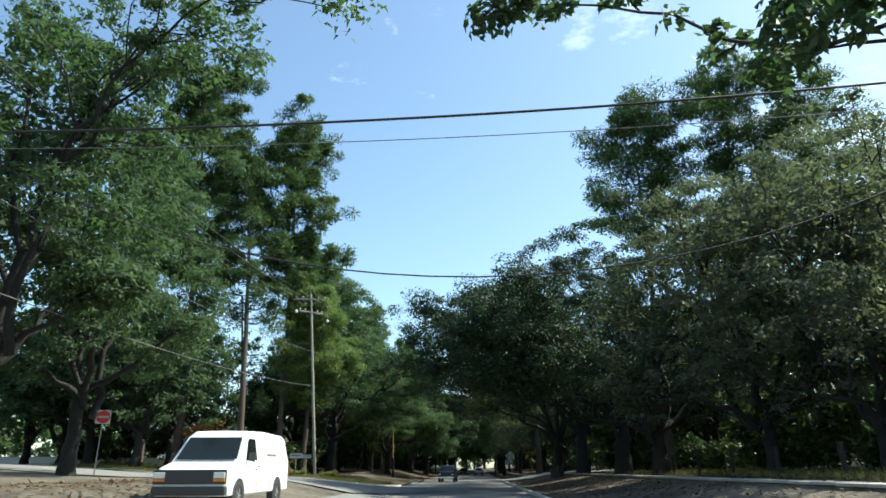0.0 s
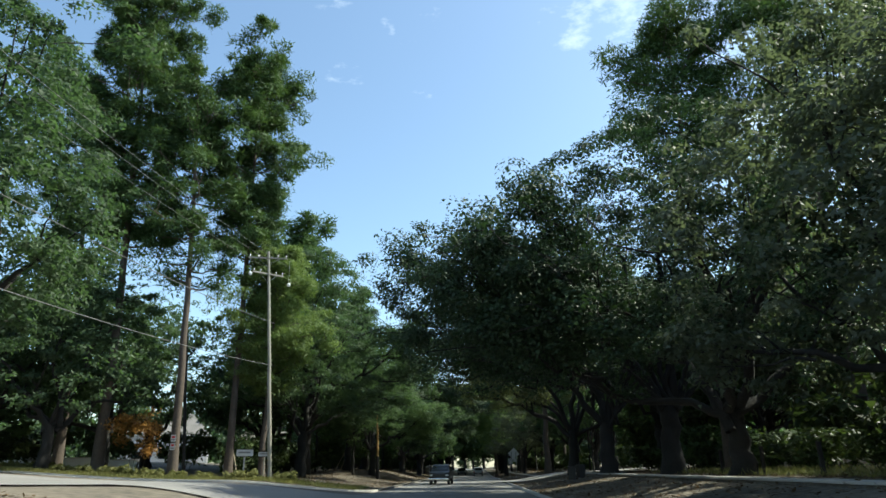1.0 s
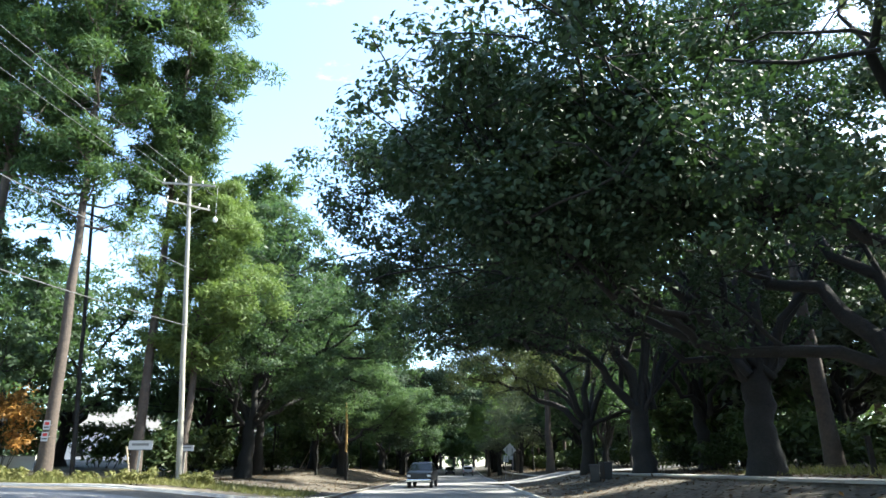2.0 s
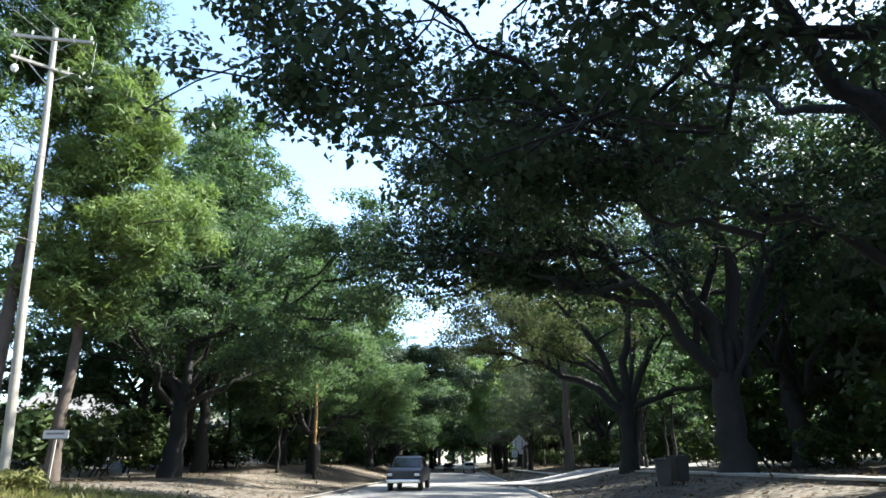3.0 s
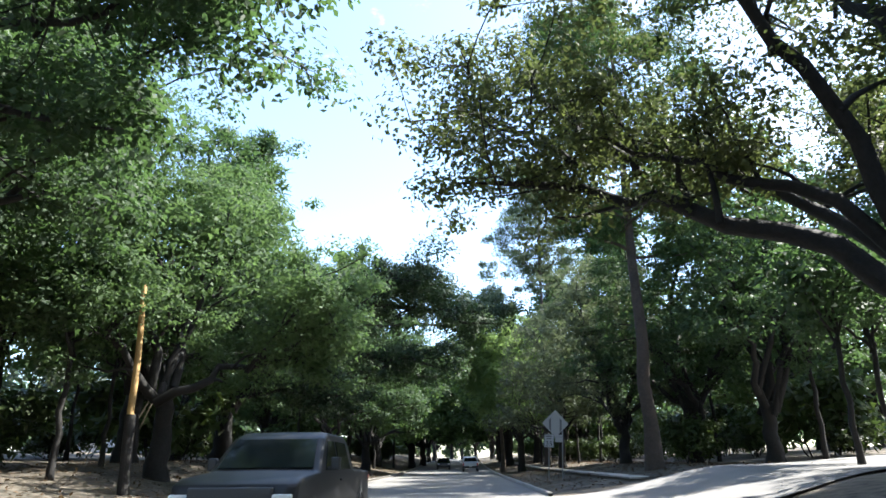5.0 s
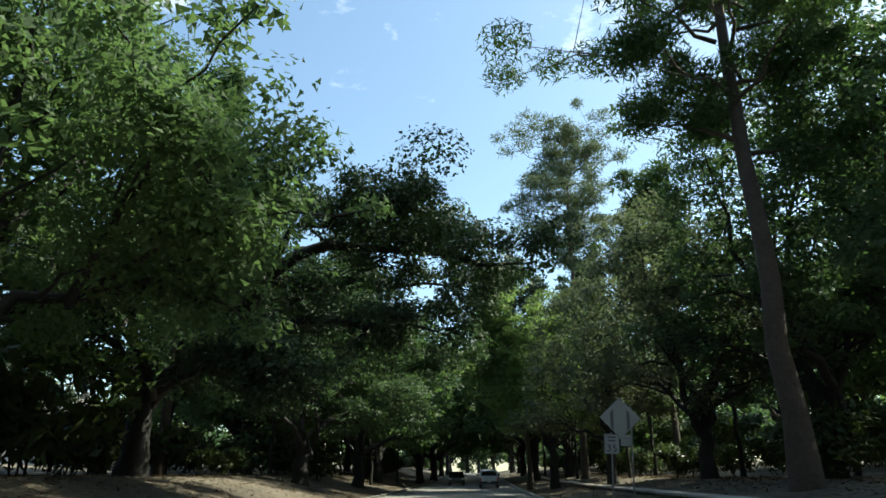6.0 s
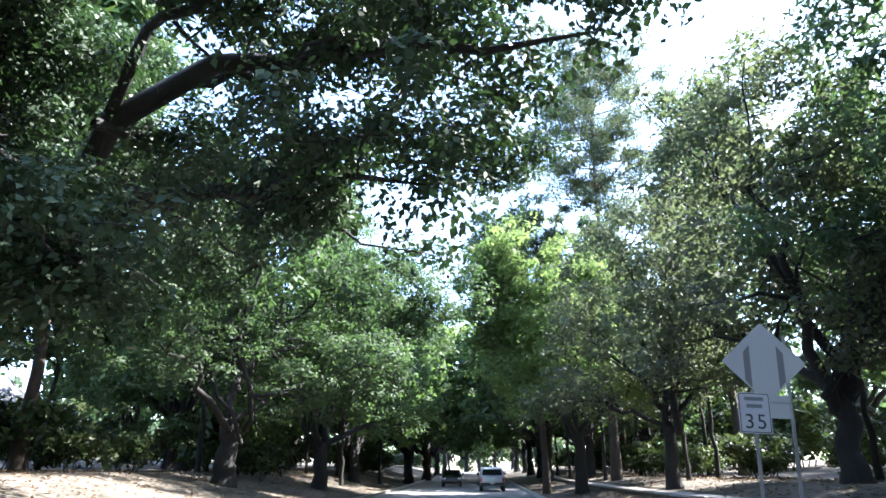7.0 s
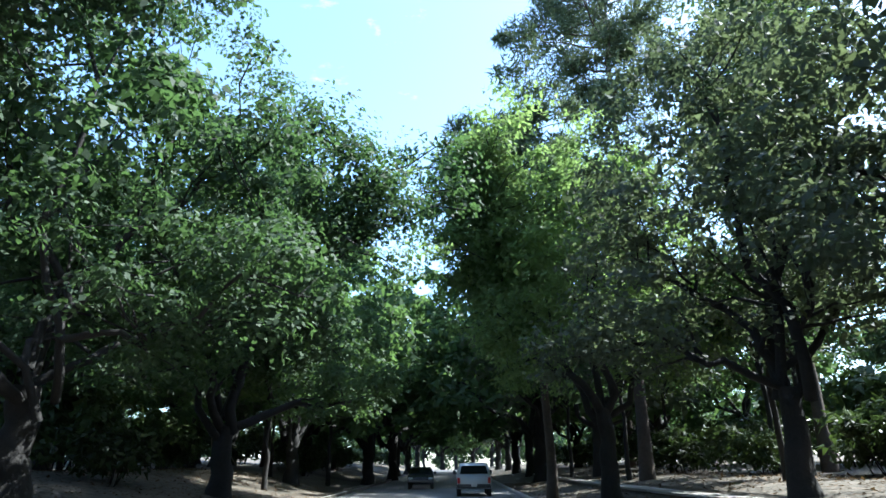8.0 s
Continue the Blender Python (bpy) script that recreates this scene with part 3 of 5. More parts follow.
def body_from_profile(prof, w, zb, bevel=0.05, low=0.0):
    """A car body: a side outline (y, z), drawn across with the sides leaning in above the belt."""
    zt = max(z for _, z in prof)
    bm = bmesh.new()
    cols = []
    for k in (-1.0, -0.86, 0.0, 0.86, 1.0):
        col = []
        for yy, zz in prof:
            crown = 0.0 if abs(k) > 0.9 else (0.035 if k == 0.0 else 0.025)
            up = crown if zz > zb + 0.02 else 0.0
            nose = 0.0 if abs(k) < 0.95 else 0.10 * (1 if yy < 0 else -1) * (abs(yy) > 0.4 * (max(p[0] for p in prof) - min(p[0] for p in prof)))
            col.append(bm.verts.new((half_width(zz, zb, zt, w) * k, yy + nose, zz + up)))
        cols.append(col)
    n = len(prof)
    for a, b in zip(cols, cols[1:]):
        for i in range(n):
            j = (i + 1) % n
            bm.faces.new((a[i], b[i], b[j], a[j]))
    bm.faces.new(cols[0])
    bm.faces.new(list(reversed(cols[-1])))
    bmesh.ops.recalc_face_normals(bm, faces=bm.faces)
    es = [e for e in bm.edges if len(e.link_faces) == 2 and e.calc_face_angle(0) > 0.35]
    bmesh.ops.bevel(bm, geom=es, offset=bevel, segments=2, affect="EDGES", profile=0.6)
    for f in bm.faces:
        f.smooth = True
    return bm


def slab(points, depth):
    """A thin plate: an outline of 3D points, thickened along its normal."""
    bm = bmesh.new()
    f = bm.faces.new([bm.verts.new(p) for p in points])
    f.normal_update()
    n = f.normal.copy()
    g = bmesh.ops.extrude_face_region(bm, geom=[f])
    bmesh.ops.translate(bm, vec=n * depth, verts=[v for v in g["geom"] if isinstance(v, bmesh.types.BMVert)])
    bmesh.ops.recalc_face_normals(bm, faces=bm.faces)
    return bm


def wheel(parent, x, y, r, wide):
    bm = bmesh.new()
    prof = [(r * 0.62, -wide / 2), (r * 0.9, -wide / 2), (r, -wide * 0.36), (r, wide * 0.36), (r * 0.9, wide / 2), (r * 0.62, wide / 2)]
    n = 26
    rings = [[bm.verts.new((x + o, y + math.cos(a) * q, r + math.sin(a) * q)) for q, o in prof] for a in (2 * math.pi * i / n for i in range(n))]
    for i in range(n):
        a, b = rings[i], rings[(i + 1) % n]
        for k in range(len(prof)):
            m = (k + 1) % len(prof)
            bm.faces.new((a[k], a[m], b[m], b[k]))
    bmesh.ops.recalc_face_normals(bm, faces=bm.faces)
    tyre = part("wheel", bm, RUBBER, parent, "black rubber tyre with a steel rim")
    s = 1 if x > 0 else -1
    rim = bmesh.new()
    add_cyl(rim, (x + s * wide * 0.30, y, r), (x + s * wide * 0.40, y, r), r * 0.64, r * 0.6, 22)
    add_cyl(rim, (x + s * wide * 0.38, y, r), (x + s * wide * 0.52, y, r), r * 0.2, r * 0.14, 12)
    for i in range(5):
        a = 2 * math.pi * i / 5
        add_box(rim, (x + s * wide * 0.42, y + math.cos(a) * r * 0.36, r + math.sin(a) * r * 0.36), (0.03, r * 0.42, r * 0.12), 0, Matrix.Rotation(a, 4, "X"))
    part("rim", rim, STEEL, tyre, "grey steel rim")


def side_pane(parent, pts, w, zb, zt, side, name="side_window"):
    """A pane on the body's flank from its outline in (y, z)."""
    P = [(side * (half_width(z, zb, zt, w) + 0.004), y, z) for y, z in pts]
    if side < 0:
        P.reverse()
    return part(name, slab(P, 0.012), GLASS, parent, "dark tinted window glass")


def vehicle(name, m, kind, paint, label):
    """Van, pickup, or car. Its nose points along its own -y; z is up from the ground."""
    car = thing(name, m, label, {"van": "van", "pickup": "pickup truck"}.get(kind, "car"))
    if kind == "van":
        L, w, zb, r = 5.7, 0.99, 1.22, 0.37
        prof = [(-2.78, 0.38), (-2.84, 0.62), (-2.80, 0.98), (-2.60, 1.10), (-1.92, 1.24), (-1.28, 1.92), (-0.95, 2.08), (0.4, 2.13), (2.3, 2.10), (2.62, 1.98), (2.80, 1.25), (2.82, 0.40)]
        ws = [(-1.88, 1.29), (-1.34, 1.88)]
        panes = [[(-1.55, 1.30), (-0.62, 1.30), (-0.66, 1.88), (-1.15, 1.88), (-1.28, 1.80)]]
        axles = (-1.95, 1.55)
    elif kind == "pickup":
        L, w, zb, r = 5.7, 0.99, 1.18, 0.40
        prof = [(-2.80, 0.48), (-2.86, 0.75), (-2.80, 1.08), (-2.55, 1.17), (-1.45, 1.24), (-0.78, 1.80), (-0.45, 1.90), (0.75, 1.88), (1.02, 1.74), (1.12, 1.24), (2.78, 1.20), (2.84, 0.80), (2.80, 0.50)]
        ws = [(-1.40, 1.28), (-0.84, 1.76)]
        panes = [[(-1.12, 1.26), (-0.22, 1.26), (-0.22, 1.76), (-0.66, 1.76)], [(-0.12, 1.26), (0.78, 1.26), (0.66, 1.74), (-0.12, 1.76)]]
        axles = (-1.85, 1.85)
    elif kind == "suv":
        L, w, zb, r = 4.7, 0.93, 1.08, 0.37
        prof = [(-2.30, 0.38), (-2.36, 0.62), (-2.28, 0.95), (-1.35, 1.10), (-0.62, 1.60), (-0.30, 1.70), (1.70, 1.68), (2.05, 1.56), (2.30, 1.05), (2.34, 0.55), (2.28, 0.38)]
        ws = [(-1.28, 1.13), (-0.68, 1.57)]
        panes = [[(-0.92, 1.12), (0.0, 1.12), (0.0, 1.58), (-0.5, 1.58)], [(0.08, 1.12), (0.98, 1.12), (0.98, 1.58), (0.08, 1.58)], [(1.06, 1.12), (1.95, 1.12), (1.68, 1.56), (1.06, 1.58)]]
        axles = (-1.42, 1.38)
    else:
        L, w, zb, r = 4.7, 0.90, 0.92, 0.33
        prof = [(-2.32, 0.30), (-2.38, 0.52), (-2.28, 0.76), (-1.25, 0.94), (-0.42, 1.38), (-0.1, 1.45), (0.85, 1.44), (1.62, 1.06), (2.25, 1.02), (2.36, 0.70), (2.32, 0.32)]
        ws = [(-1.18, 0.97), (-0.48, 1.36)]
        panes = [[(-0.80, 0.97), (0.15, 0.97), (0.15, 1.36), (-0.26, 1.36)], [(0.23, 0.97), (1.2, 0.97), (0.86, 1.36), (0.23, 1.36)]]
        axles = (-1.45, 1.38)
    zt = max(z for _, z in prof)
    body = part("body", body_from_profile(prof, w, zb), paint, car)
    nose, tail = min(p[0] for p in prof), max(p[0] for p in prof)
    for ay in axles:
        for sx in (-1, 1):
            arch = cyl((sx * (w - 0.16), ay, r + 0.01), (sx * (w + 0.006), ay, r + 0.01), r * 1.2, None, n=28)
            part("wheel_arch", arch, BLACK_PLASTIC, car)
            wheel(car, sx * (w - 0.10), ay, r, 0.24)
    # windscreen and rear window lie on the sloping faces
    (y0, z0), (y1, z1) = ws
    wa, wb2 = half_width(z0, zb, zt, w) * 0.86, half_width(z1, zb, zt, w) * 0.86
    off = Vector((0, -(z1 - z0), (y1 - y0))).normalized() * 0.035
    P = [Vector(p) + off for p in ((-wa, y0, z0), (wa, y0, z0), (wb2, y1, z1), (-wb2, y1, z1))]
    part("windshield", slab(P, 0.012), GLASS, car, "dark windshield glass")
    for sx in (-1, 1):
        for pn in panes:
            side_pane(car, pn, w, zb, zt, sx)
        part("side_mirror", boxes(((sx * (w + 0.13), y0 + 0.42, z0 + 0.09), (0.17, 0.10, 0.22), 0.03), ((sx * (w + 0.03), y0 + 0.42, z0 + 0.02), (0.14, 0.05, 0.05))), BLACK_PLASTIC, car)
        part("door_handle", boxes(((sx * (w + 0.015), 0.02 if kind != "van" else -0.45, zb - 0.1), (0.03, 0.17, 0.04), 0.01)), BLACK_PLASTIC if kind == "van" else paint, car)
        hz = 0.86 if kind in ("van", "pickup") else 0.68
        if kind == "van":
            part("headlight", boxes(((sx * (w - 0.20), nose - 0.0, 0.90), (0.30, 0.16, 0.15), 0.02)), LAMP_GLASS, car, "clear headlight")
            part("turn_signal", boxes(((sx * (w - 0.20), nose - 0.005, 0.78), (0.30, 0.16, 0.07), 0.02)), AMBER, car, "amber turn signal")
        else:
            part("headlight", boxes(((sx * (w - 0.20), nose + 0.03, hz + 0.02), (0.30, 0.12, 0.15 if kind == "pickup" else 0.12), 0.03)), LAMP_GLASS, car, "clear headlight")
        part("tail_light", boxes(((sx * (w - 0.11), tail - 0.03, hz + 0.12), (0.15, 0.09, 0.30), 0.02)), RED_PLASTIC, car, "red tail light")
    gr = boxes(((0, nose - 0.01, 0.86), (1.92, 0.09, 0.36), 0.03)) if kind == "van" else boxes(((0, nose + 0.01, 0.85 if kind in ("van", "pickup") else 0.66), (1.3 if kind != "car" else 0.9, 0.1, 0.4 if kind == "pickup" else 0.16), 0.03))
    for i in range(4):
        add_box(gr, (0, nose - 0.035, (0.76 if kind in ("van", "pickup") else 0.60) + i * 0.055), (1.15 if kind != "car" else 0.8, 0.02, 0.018))
    part("grille", gr, BLACK_PLASTIC, car, "black slatted grille")
    part("bumper", boxes(((0, nose + 0.02, 0.52), (2 * w * 0.98, 0.20, 0.22), 0.05)), BLACK_PLASTIC if kind == "van" else CHROME if kind == "pickup" else paint, car)
    part("bumper", boxes(((0, tail - 0.02, 0.52), (2 * w * 0.98, 0.18, 0.2), 0.05)), BLACK_PLASTIC if kind != "pickup" else CHROME, car)
    part("number_plate", boxes(((0, tail + 0.075, 0.56), (0.32, 0.012, 0.15))), SIGN_WHITE, car)
    if kind == "van":
        for sx in (-1, 1):
            for sy in (-0.50, 0.75):
                part("door_seam", boxes(((sx * (w + 0.001), sy, 0.86), (0.008, 0.014, 0.78))), SIGN_GREY, car)
            part("lettering_bar", boxes(((sx * (half_width(1.52, zb, zt, w) + 0.004), 1.0, 1.52), (0.01, 0.95, 0.07))), SIGN_WHITE, car, "faint grey lettering")
    elif kind == "pickup":
        part("truck_bed", boxes(((0, 1.95, 1.205), (1.62, 1.5, 0.03))), BLACK_PLASTIC, car)
    else:
        b0, b1 = (1.72, 1.64), (2.12, 1.14)
        if kind == "car":
            b0, b1 = (0.95, 1.36), (1.52, 1.08)
        P = [(-0.68, b0[0] + 0.02, b0[1]), (0.68, b0[0] + 0.02, b0[1]), (0.78, b1[0] + 0.02, b1[1]), (-0.78, b1[0] + 0.02, b1[1])]
        if kind == "suv":
            P = [(-0.66, 2.08, 1.54), (0.66, 2.08, 1.54), (0.76, 2.285, 1.12), (-0.76, 2.285, 1.12)]
        pv = [Vector(p) for p in P]
        nn = (pv[1] - pv[0]).cross(pv[2] - pv[1]).normalized()
        nn = nn if nn.z > 0 else -nn
        part("rear_window", slab([p + nn * 0.03 for p in pv], 0.012), GLASS, car, "dark rear window glass")
    return car


vehicle("cargo_van", pose(-7.35, 19.9, gz(-7.35, 19.9), 0, 0, 0), "van", VAN_WHITE, "white windowless cargo van with dark grille on the road")
vehicle("pickup_truck", pose(-3.3, 83.6, gz(-3.3, 83), 0, 0, -3), "pickup", TRUCK_PAINT, "dark grey pickup truck with chrome bumper coming along the road")
vehicle("car", pose(0.95, 152, gz(0.9, 152), 0, 0, 180), "suv", CAR_SILVER, "silver car driving ahead under the trees")
vehicle("car", pose(-2.6, 163, gz(-2.6, 163), 0, 0, 2), "car", CAR_DARK, "dark sedan coming along the shaded road")


# ---- poles, wires, signs ----
def utility_pole(x, y, H, r, lean, arms, label, wood=None):
    p = thing("utility_pole", pose(x, y, gz(x, y)), label, "utility pole")
    rng = np.random.default_rng(int(abs(x) * 10))
    t = np.linspace(0, 1, 9)
    pts = np.stack([lean[0] * t, lean[1] * t, H * t - 0.3 * (t == 0)], 1) + np.stack([rng.normal(0, 0.012, 9), rng.normal(0, 0.012, 9), 0 * t], 1)
    V, F = tubes_arrays([(pts, r * (1 - 0.38 * t))], 12)
    part("shaft", array_mesh("shaft", V, F, wood or POLE_WOOD, True), None, p)
    top = cyl((lean[0] * 0.998, lean[1], H - 0.02), (lean[0], lean[1], H + 0.02), r * 0.62, r * 0.5, n=12)
    part("cap", top, wood or POLE_WOOD, p)
    for k, (z, half, turn) in enumerate(arms):
        f = z / H
        c = Vector((lean[0] * f, lean[1] * f - r * 0.9, z))
        q = Matrix.Rotation(radians(turn), 4, "Z")
        arm = part("crossarm", add_box(bmesh.new(), c, (half * 2, 0.1, 0.13), 0.012, q), wood or POLE_WOOD, p, "weathered timber crossarm")
        for s in (-0.92, -0.5, 0.5, 0.92):
            o = c + q @ Vector((half * s, 0, 0.065))
            ins = bmesh.new()
            add_cyl(ins, o, o + Vector((0, 0, 0.10)), 0.015, n=8)
            for zz, rr in ((0.10, 0.055), (0.15, 0.042), (0.19, 0.05)):
                add_cyl(ins, o + Vector((0, 0, zz)), o + Vector((0, 0, zz + 0.04)), rr, rr * 0.75, 10)
            part("insulator", ins, CERAMIC, arm, "grey ceramic insulator")
        for s in (-1, 1):
            a = c + q @ Vector((half * 0.55 * s, -0.02, -0.05))
            part("brace", cyl(a, (lean[0] * f, lean[1] * f - r * 0.9, z - 0.75), 0.014, n=6), STEEL, arm)
    return p


pole = utility_pole(-15.45, 64.4, 18.3, 0.17, (-1.5, -0.3), [(17.7, 1.6, 12), (16.3, 1.35, 40)], "tall weathered grey timber utility pole with crossarms")
for dx, zb, zt in ((-2.95, 16.3, 17.6), (0.4, 15.2, 17.6)):
    bell = bmesh.new()
    add_cyl(bell, (dx, -0.25, zb + 0.3), (dx * 0.95 - 0.04, -0.25, zt), 0.006, n=6)
    for zz, r0, r1 in ((0.0, 0.08, 0.14), (0.11, 0.15, 0.14), (0.22, 0.14, 0.05)):
        add_cyl(bell, (dx, -0.25, zb + zz), (dx, -0.25, zb + zz + 0.11), r0, r1, 14)
    part("hanging_insulator", bell, LAMP_GLASS, pole, "pale bell-shaped hanging insulator")
utility_pole(-24.3, 69.3, 19.5, 0.15, (-2.1, 0.2), [(17.8, 1.4, 62), (16.9, 1.3, 62)], "dark timber utility pole behind the pine trunk", BARK)
ypole = utility_pole(-11.3, 93.0, 7.2, 0.14, (-0.25, 0), [], "bare yellowish timber pole under low branches", YELLOW_WOOD)
part("sleeve", cyl((0, 0, 0.0), (-0.1, 0, 2.6), 0.185, 0.17, n=14), BARK, ypole, "dark lower part of the pole")


def wire(name, a, b, sag, r, mat, label):
    """A hanging wire between two places."""
    n = 28
    t = np.linspace(0, 1, n)
    a, b = np.array(a, float), np.array(b, float)
    P = a + (b - a) * t[:, None]
    P[:, 2] -= sag * 4 * t * (1 - t)
    V, F = tubes_arrays([(P, np.full(n, r))], 6)
    return tagged(new(name, array_mesh(name, V, F, mat, True)), label, "overhead wire", "overhead wires", "structure")


wire("overhead_wire", (-22, 15.0, 10.6), (26, 15.0, 12.7), 1.1, 0.035, WIRE, "thick black cable hung across the road")
wire("overhead_wire", (-22, 15.6, 10.5), (26, 15.6, 12.1), 1.1, 0.012, WIRE_GREY, "thin wire hung across the road")
wire("overhead_wire", (-20, 20.0, 13.6), (22, 20.0, 14.4), 6.6, 0.026, WIRE, "black cable hung low across the road")
for dx, z0, z1, rr in ((-1.2, 16.0, 17.8, 0.012), (-0.2, 16.4, 17.9, 0.012), (0.9, 16.0, 17.7, 0.012), (0.2, 11.6, 12.8, 0.02), (0.3, 8.2, 9.4, 0.02)):
    wire("overhead_wire", (-18.5 + dx, 4, z0), (-16.2 + dx, 64.2, z1), 1.1, rr, WIRE_GREY, "pale wire strung along the road")


def text_mesh(word, size, m):
    cu = bpy.data.curves.new("text", "FONT")
    cu.body, cu.size, cu.extrude = word, size, 0.003
    cu.align_x, cu.align_y = "CENTER", "CENTER"
    tmp = bpy.data.objects.new("text", cu)
    scene.collection.objects.link(tmp)
    me = bpy.data.meshes.new_from_object(tmp.evaluated_get(bpy.context.evaluated_depsgraph_get()))
    bpy.data.objects.remove(tmp)
    me.transform(m)
    return me


def rounded_plate(w, h, d, r=0.04, turn=0.0):
    """An upright plate with rounded corners, facing -y."""
    bm = bmesh.new()
    pts = []
    for cx, cz, a0 in ((w / 2 - r, h / 2 - r, 0), (-w / 2 + r, h / 2 - r, 90), (-w / 2 + r, -h / 2 + r, 180), (w / 2 - r, -h / 2 + r, 270)):
        for k in range(5):
            a = radians(a0 + 22.5 * k)
            pts.append((cx + r * math.cos(a), cz + r * math.sin(a)))
    f = bm.faces.new([bm.verts.new((x, 0, z)) for x, z in pts])
    g = bmesh.ops.extrude_face_region(bm, geom=[f])
    bmesh.ops.translate(bm, vec=(0, d, 0), verts=[v for v in g["geom"] if isinstance(v, bmesh.types.BMVert)])
    bmesh.ops.recalc_face_normals(bm, faces=bm.faces)
    if turn:
        bm.transform(Matrix.Rotation(radians(turn), 4, "Y"))
    return bm


def post(h, r=0.03):
    """A U-channel sign post with punched holes' rail."""
    bm = boxes(((0, 0.035, h / 2 - 0.15), (0.05, 0.012, h + 0.3)), ((-0.028, 0.022, h / 2 - 0.15), (0.01, 0.03, h + 0.3)), ((0.028, 0.022, h / 2 - 0.15), (0.01, 0.03, h + 0.3)))
    return bm


UPRIGHT = Matrix.Rotation(radians(90), 4, "X")


def at(bm, x, y, z):
    bm.transform(Matrix.Translation((x, y, z)))
    return bm


def speed_sign(x, y):
    s = thing("speed_limit_sign", pose(x - 0.15, y, gz(x, y) - 0.1, 0, 3.5, -3), "white speed limit sign reading 35 on a steel post", "road sign")
    part("post", post(2.95), STEEL, s)
    face = part("plate", at(rounded_plate(0.61, 0.79, 0.006), 0, 0, 2.5), SIGN_WHITE, s)
    border = rounded_plate(0.575, 0.755, 0.002, 0.035)
    part("border", at(border, 0, -0.0035, 2.5), SIGN_BLACK, face)
    part("panel", at(rounded_plate(0.545, 0.725, 0.002, 0.03), 0, -0.0065, 2.5), SIGN_WHITE, face)
    for digit, dx in (("3", -0.115), ("5", 0.115)):
        me = text_mesh(digit, 0.40, Matrix.Translation((dx, -0.0095, 2.32)) @ UPRIGHT)
        me.materials.append(SIGN_BLACK)
        part("numeral", me, None, face, "black numeral " + digit)
    for zz, wide in ((2.77, 0.36), (2.63, 0.30)):
        part("lettering_bar", boxes(((0, -0.0095, zz), (wide, 0.004, 0.07))), SIGN_GREY, face, "worn black lettering")
    return s


def diamond_sign(x, y):
    s = thing("warning_sign", pose(x - 0.2, y, gz(x, y) - 0.12, 0, 3.5, -3), "pale diamond warning sign with two dark bars on a steel post", "road sign")
    part("post", at(post(4.1), 0.45, 0.0, 0), STEEL, s)
    p = part("plate", at(rounded_plate(1.19, 1.19, 0.006, 0.05, 45), 0, 0, 3.52), SIGN_PALE, s)
    for sx in (-1, 1):
        bar = slab([(sx * 0.27, -0.004, 2.98), (sx * 0.27, -0.004, 3.88), (sx * 0.40, -0.004, 3.72), (sx * 0.40, -0.004, 3.14)], 0.004)
        part("bar", bar, SIGN_GREY, p, "dark upright bar")
    part("plaque", at(rounded_plate(0.46, 0.46, 0.006, 0.03), 0.22, 0.012, 2.62), SIGN_PALE, s)
    part("backing_strut", boxes(((0.2, 0.02, 3.3), (0.6, 0.02, 0.05))), STEEL, s)
    part("backing_strut", boxes(((0.2, 0.02, 2.7), (0.55, 0.02, 0.04))), STEEL, s)
    return s


speed_sign(5.46, 112.5)
diamond_sign(5.98, 112.95)


def board_sign(x, y, zc, w, h, turn, label, stick=False):
    s = thing("street_sign", pose(x, y, gz(x, y), 0, 0, turn), label, "sign")
    part("post", boxes(((0, 0.05, zc / 2 - 0.1), (0.10, 0.08, zc + 0.2), 0.01)), POLE_WOOD if not stick else STEEL, s)
    p = part("board", at(rounded_plate(w, h, 0.03, 0.05), 0, 0, zc), SIGN_WHITE, s)
    part("lettering_bar", boxes(((-0.02, -0.004, zc + 0.03), (w * 0.72, 0.006, h * 0.26))), SIGN_GREY, p, "grey lettering")
    part("frame", boxes(((0, 0.012, zc - h / 2 - 0.015), (w, 0.05, 0.03)), ((0, 0.012, zc + h / 2 + 0.015), (w, 0.05, 0.03))), SIGN_BLACK, s)
    return s


board_sign(-16.9, 62.5, 1.95, 1.2, 0.46, 8, "white board sign with lettering on a post beside low shrubs", True)
board_sign(-18.1, 71.0, 2.05, 1.1, 0.36, 5, "narrow white board sign on a post beside the pole")


def leaning_stakes(x, y, h, n, gap, lean, label):
    s = thing("tree_stakes", pose(x, y, gz(x, y)), label, "wooden stakes")
    for i in range(n):
        part("stake", cyl((i * gap, 0.1 * i, -0.1), (i * gap * 0.35 + lean, 0.1, h * (1 - 0.05 * i)), 0.05, 0.04, n=8), RAW_WOOD, s)
    part("tie", cyl((lean * 0.4, 0.04, h * 0.55), (lean * 0.55 + gap * (n - 1) * 0.5, 0.04, h * 0.5), 0.035, n=8), RAW_WOOD, s)
    return s


leaning_stakes(-17.4, 63.0, 1.9, 1, 0.1, -0.55, "single leaning raw wooden stake")
leaning_stakes(-18.6, 106.9, 3.6, 2, -0.75, 1.3, "two raw wooden stakes leaning under the trees")
leaning_stakes(-21.5, 172, 3.3, 4, 0.7, -0.5, "group of raw wooden stakes leaning together")


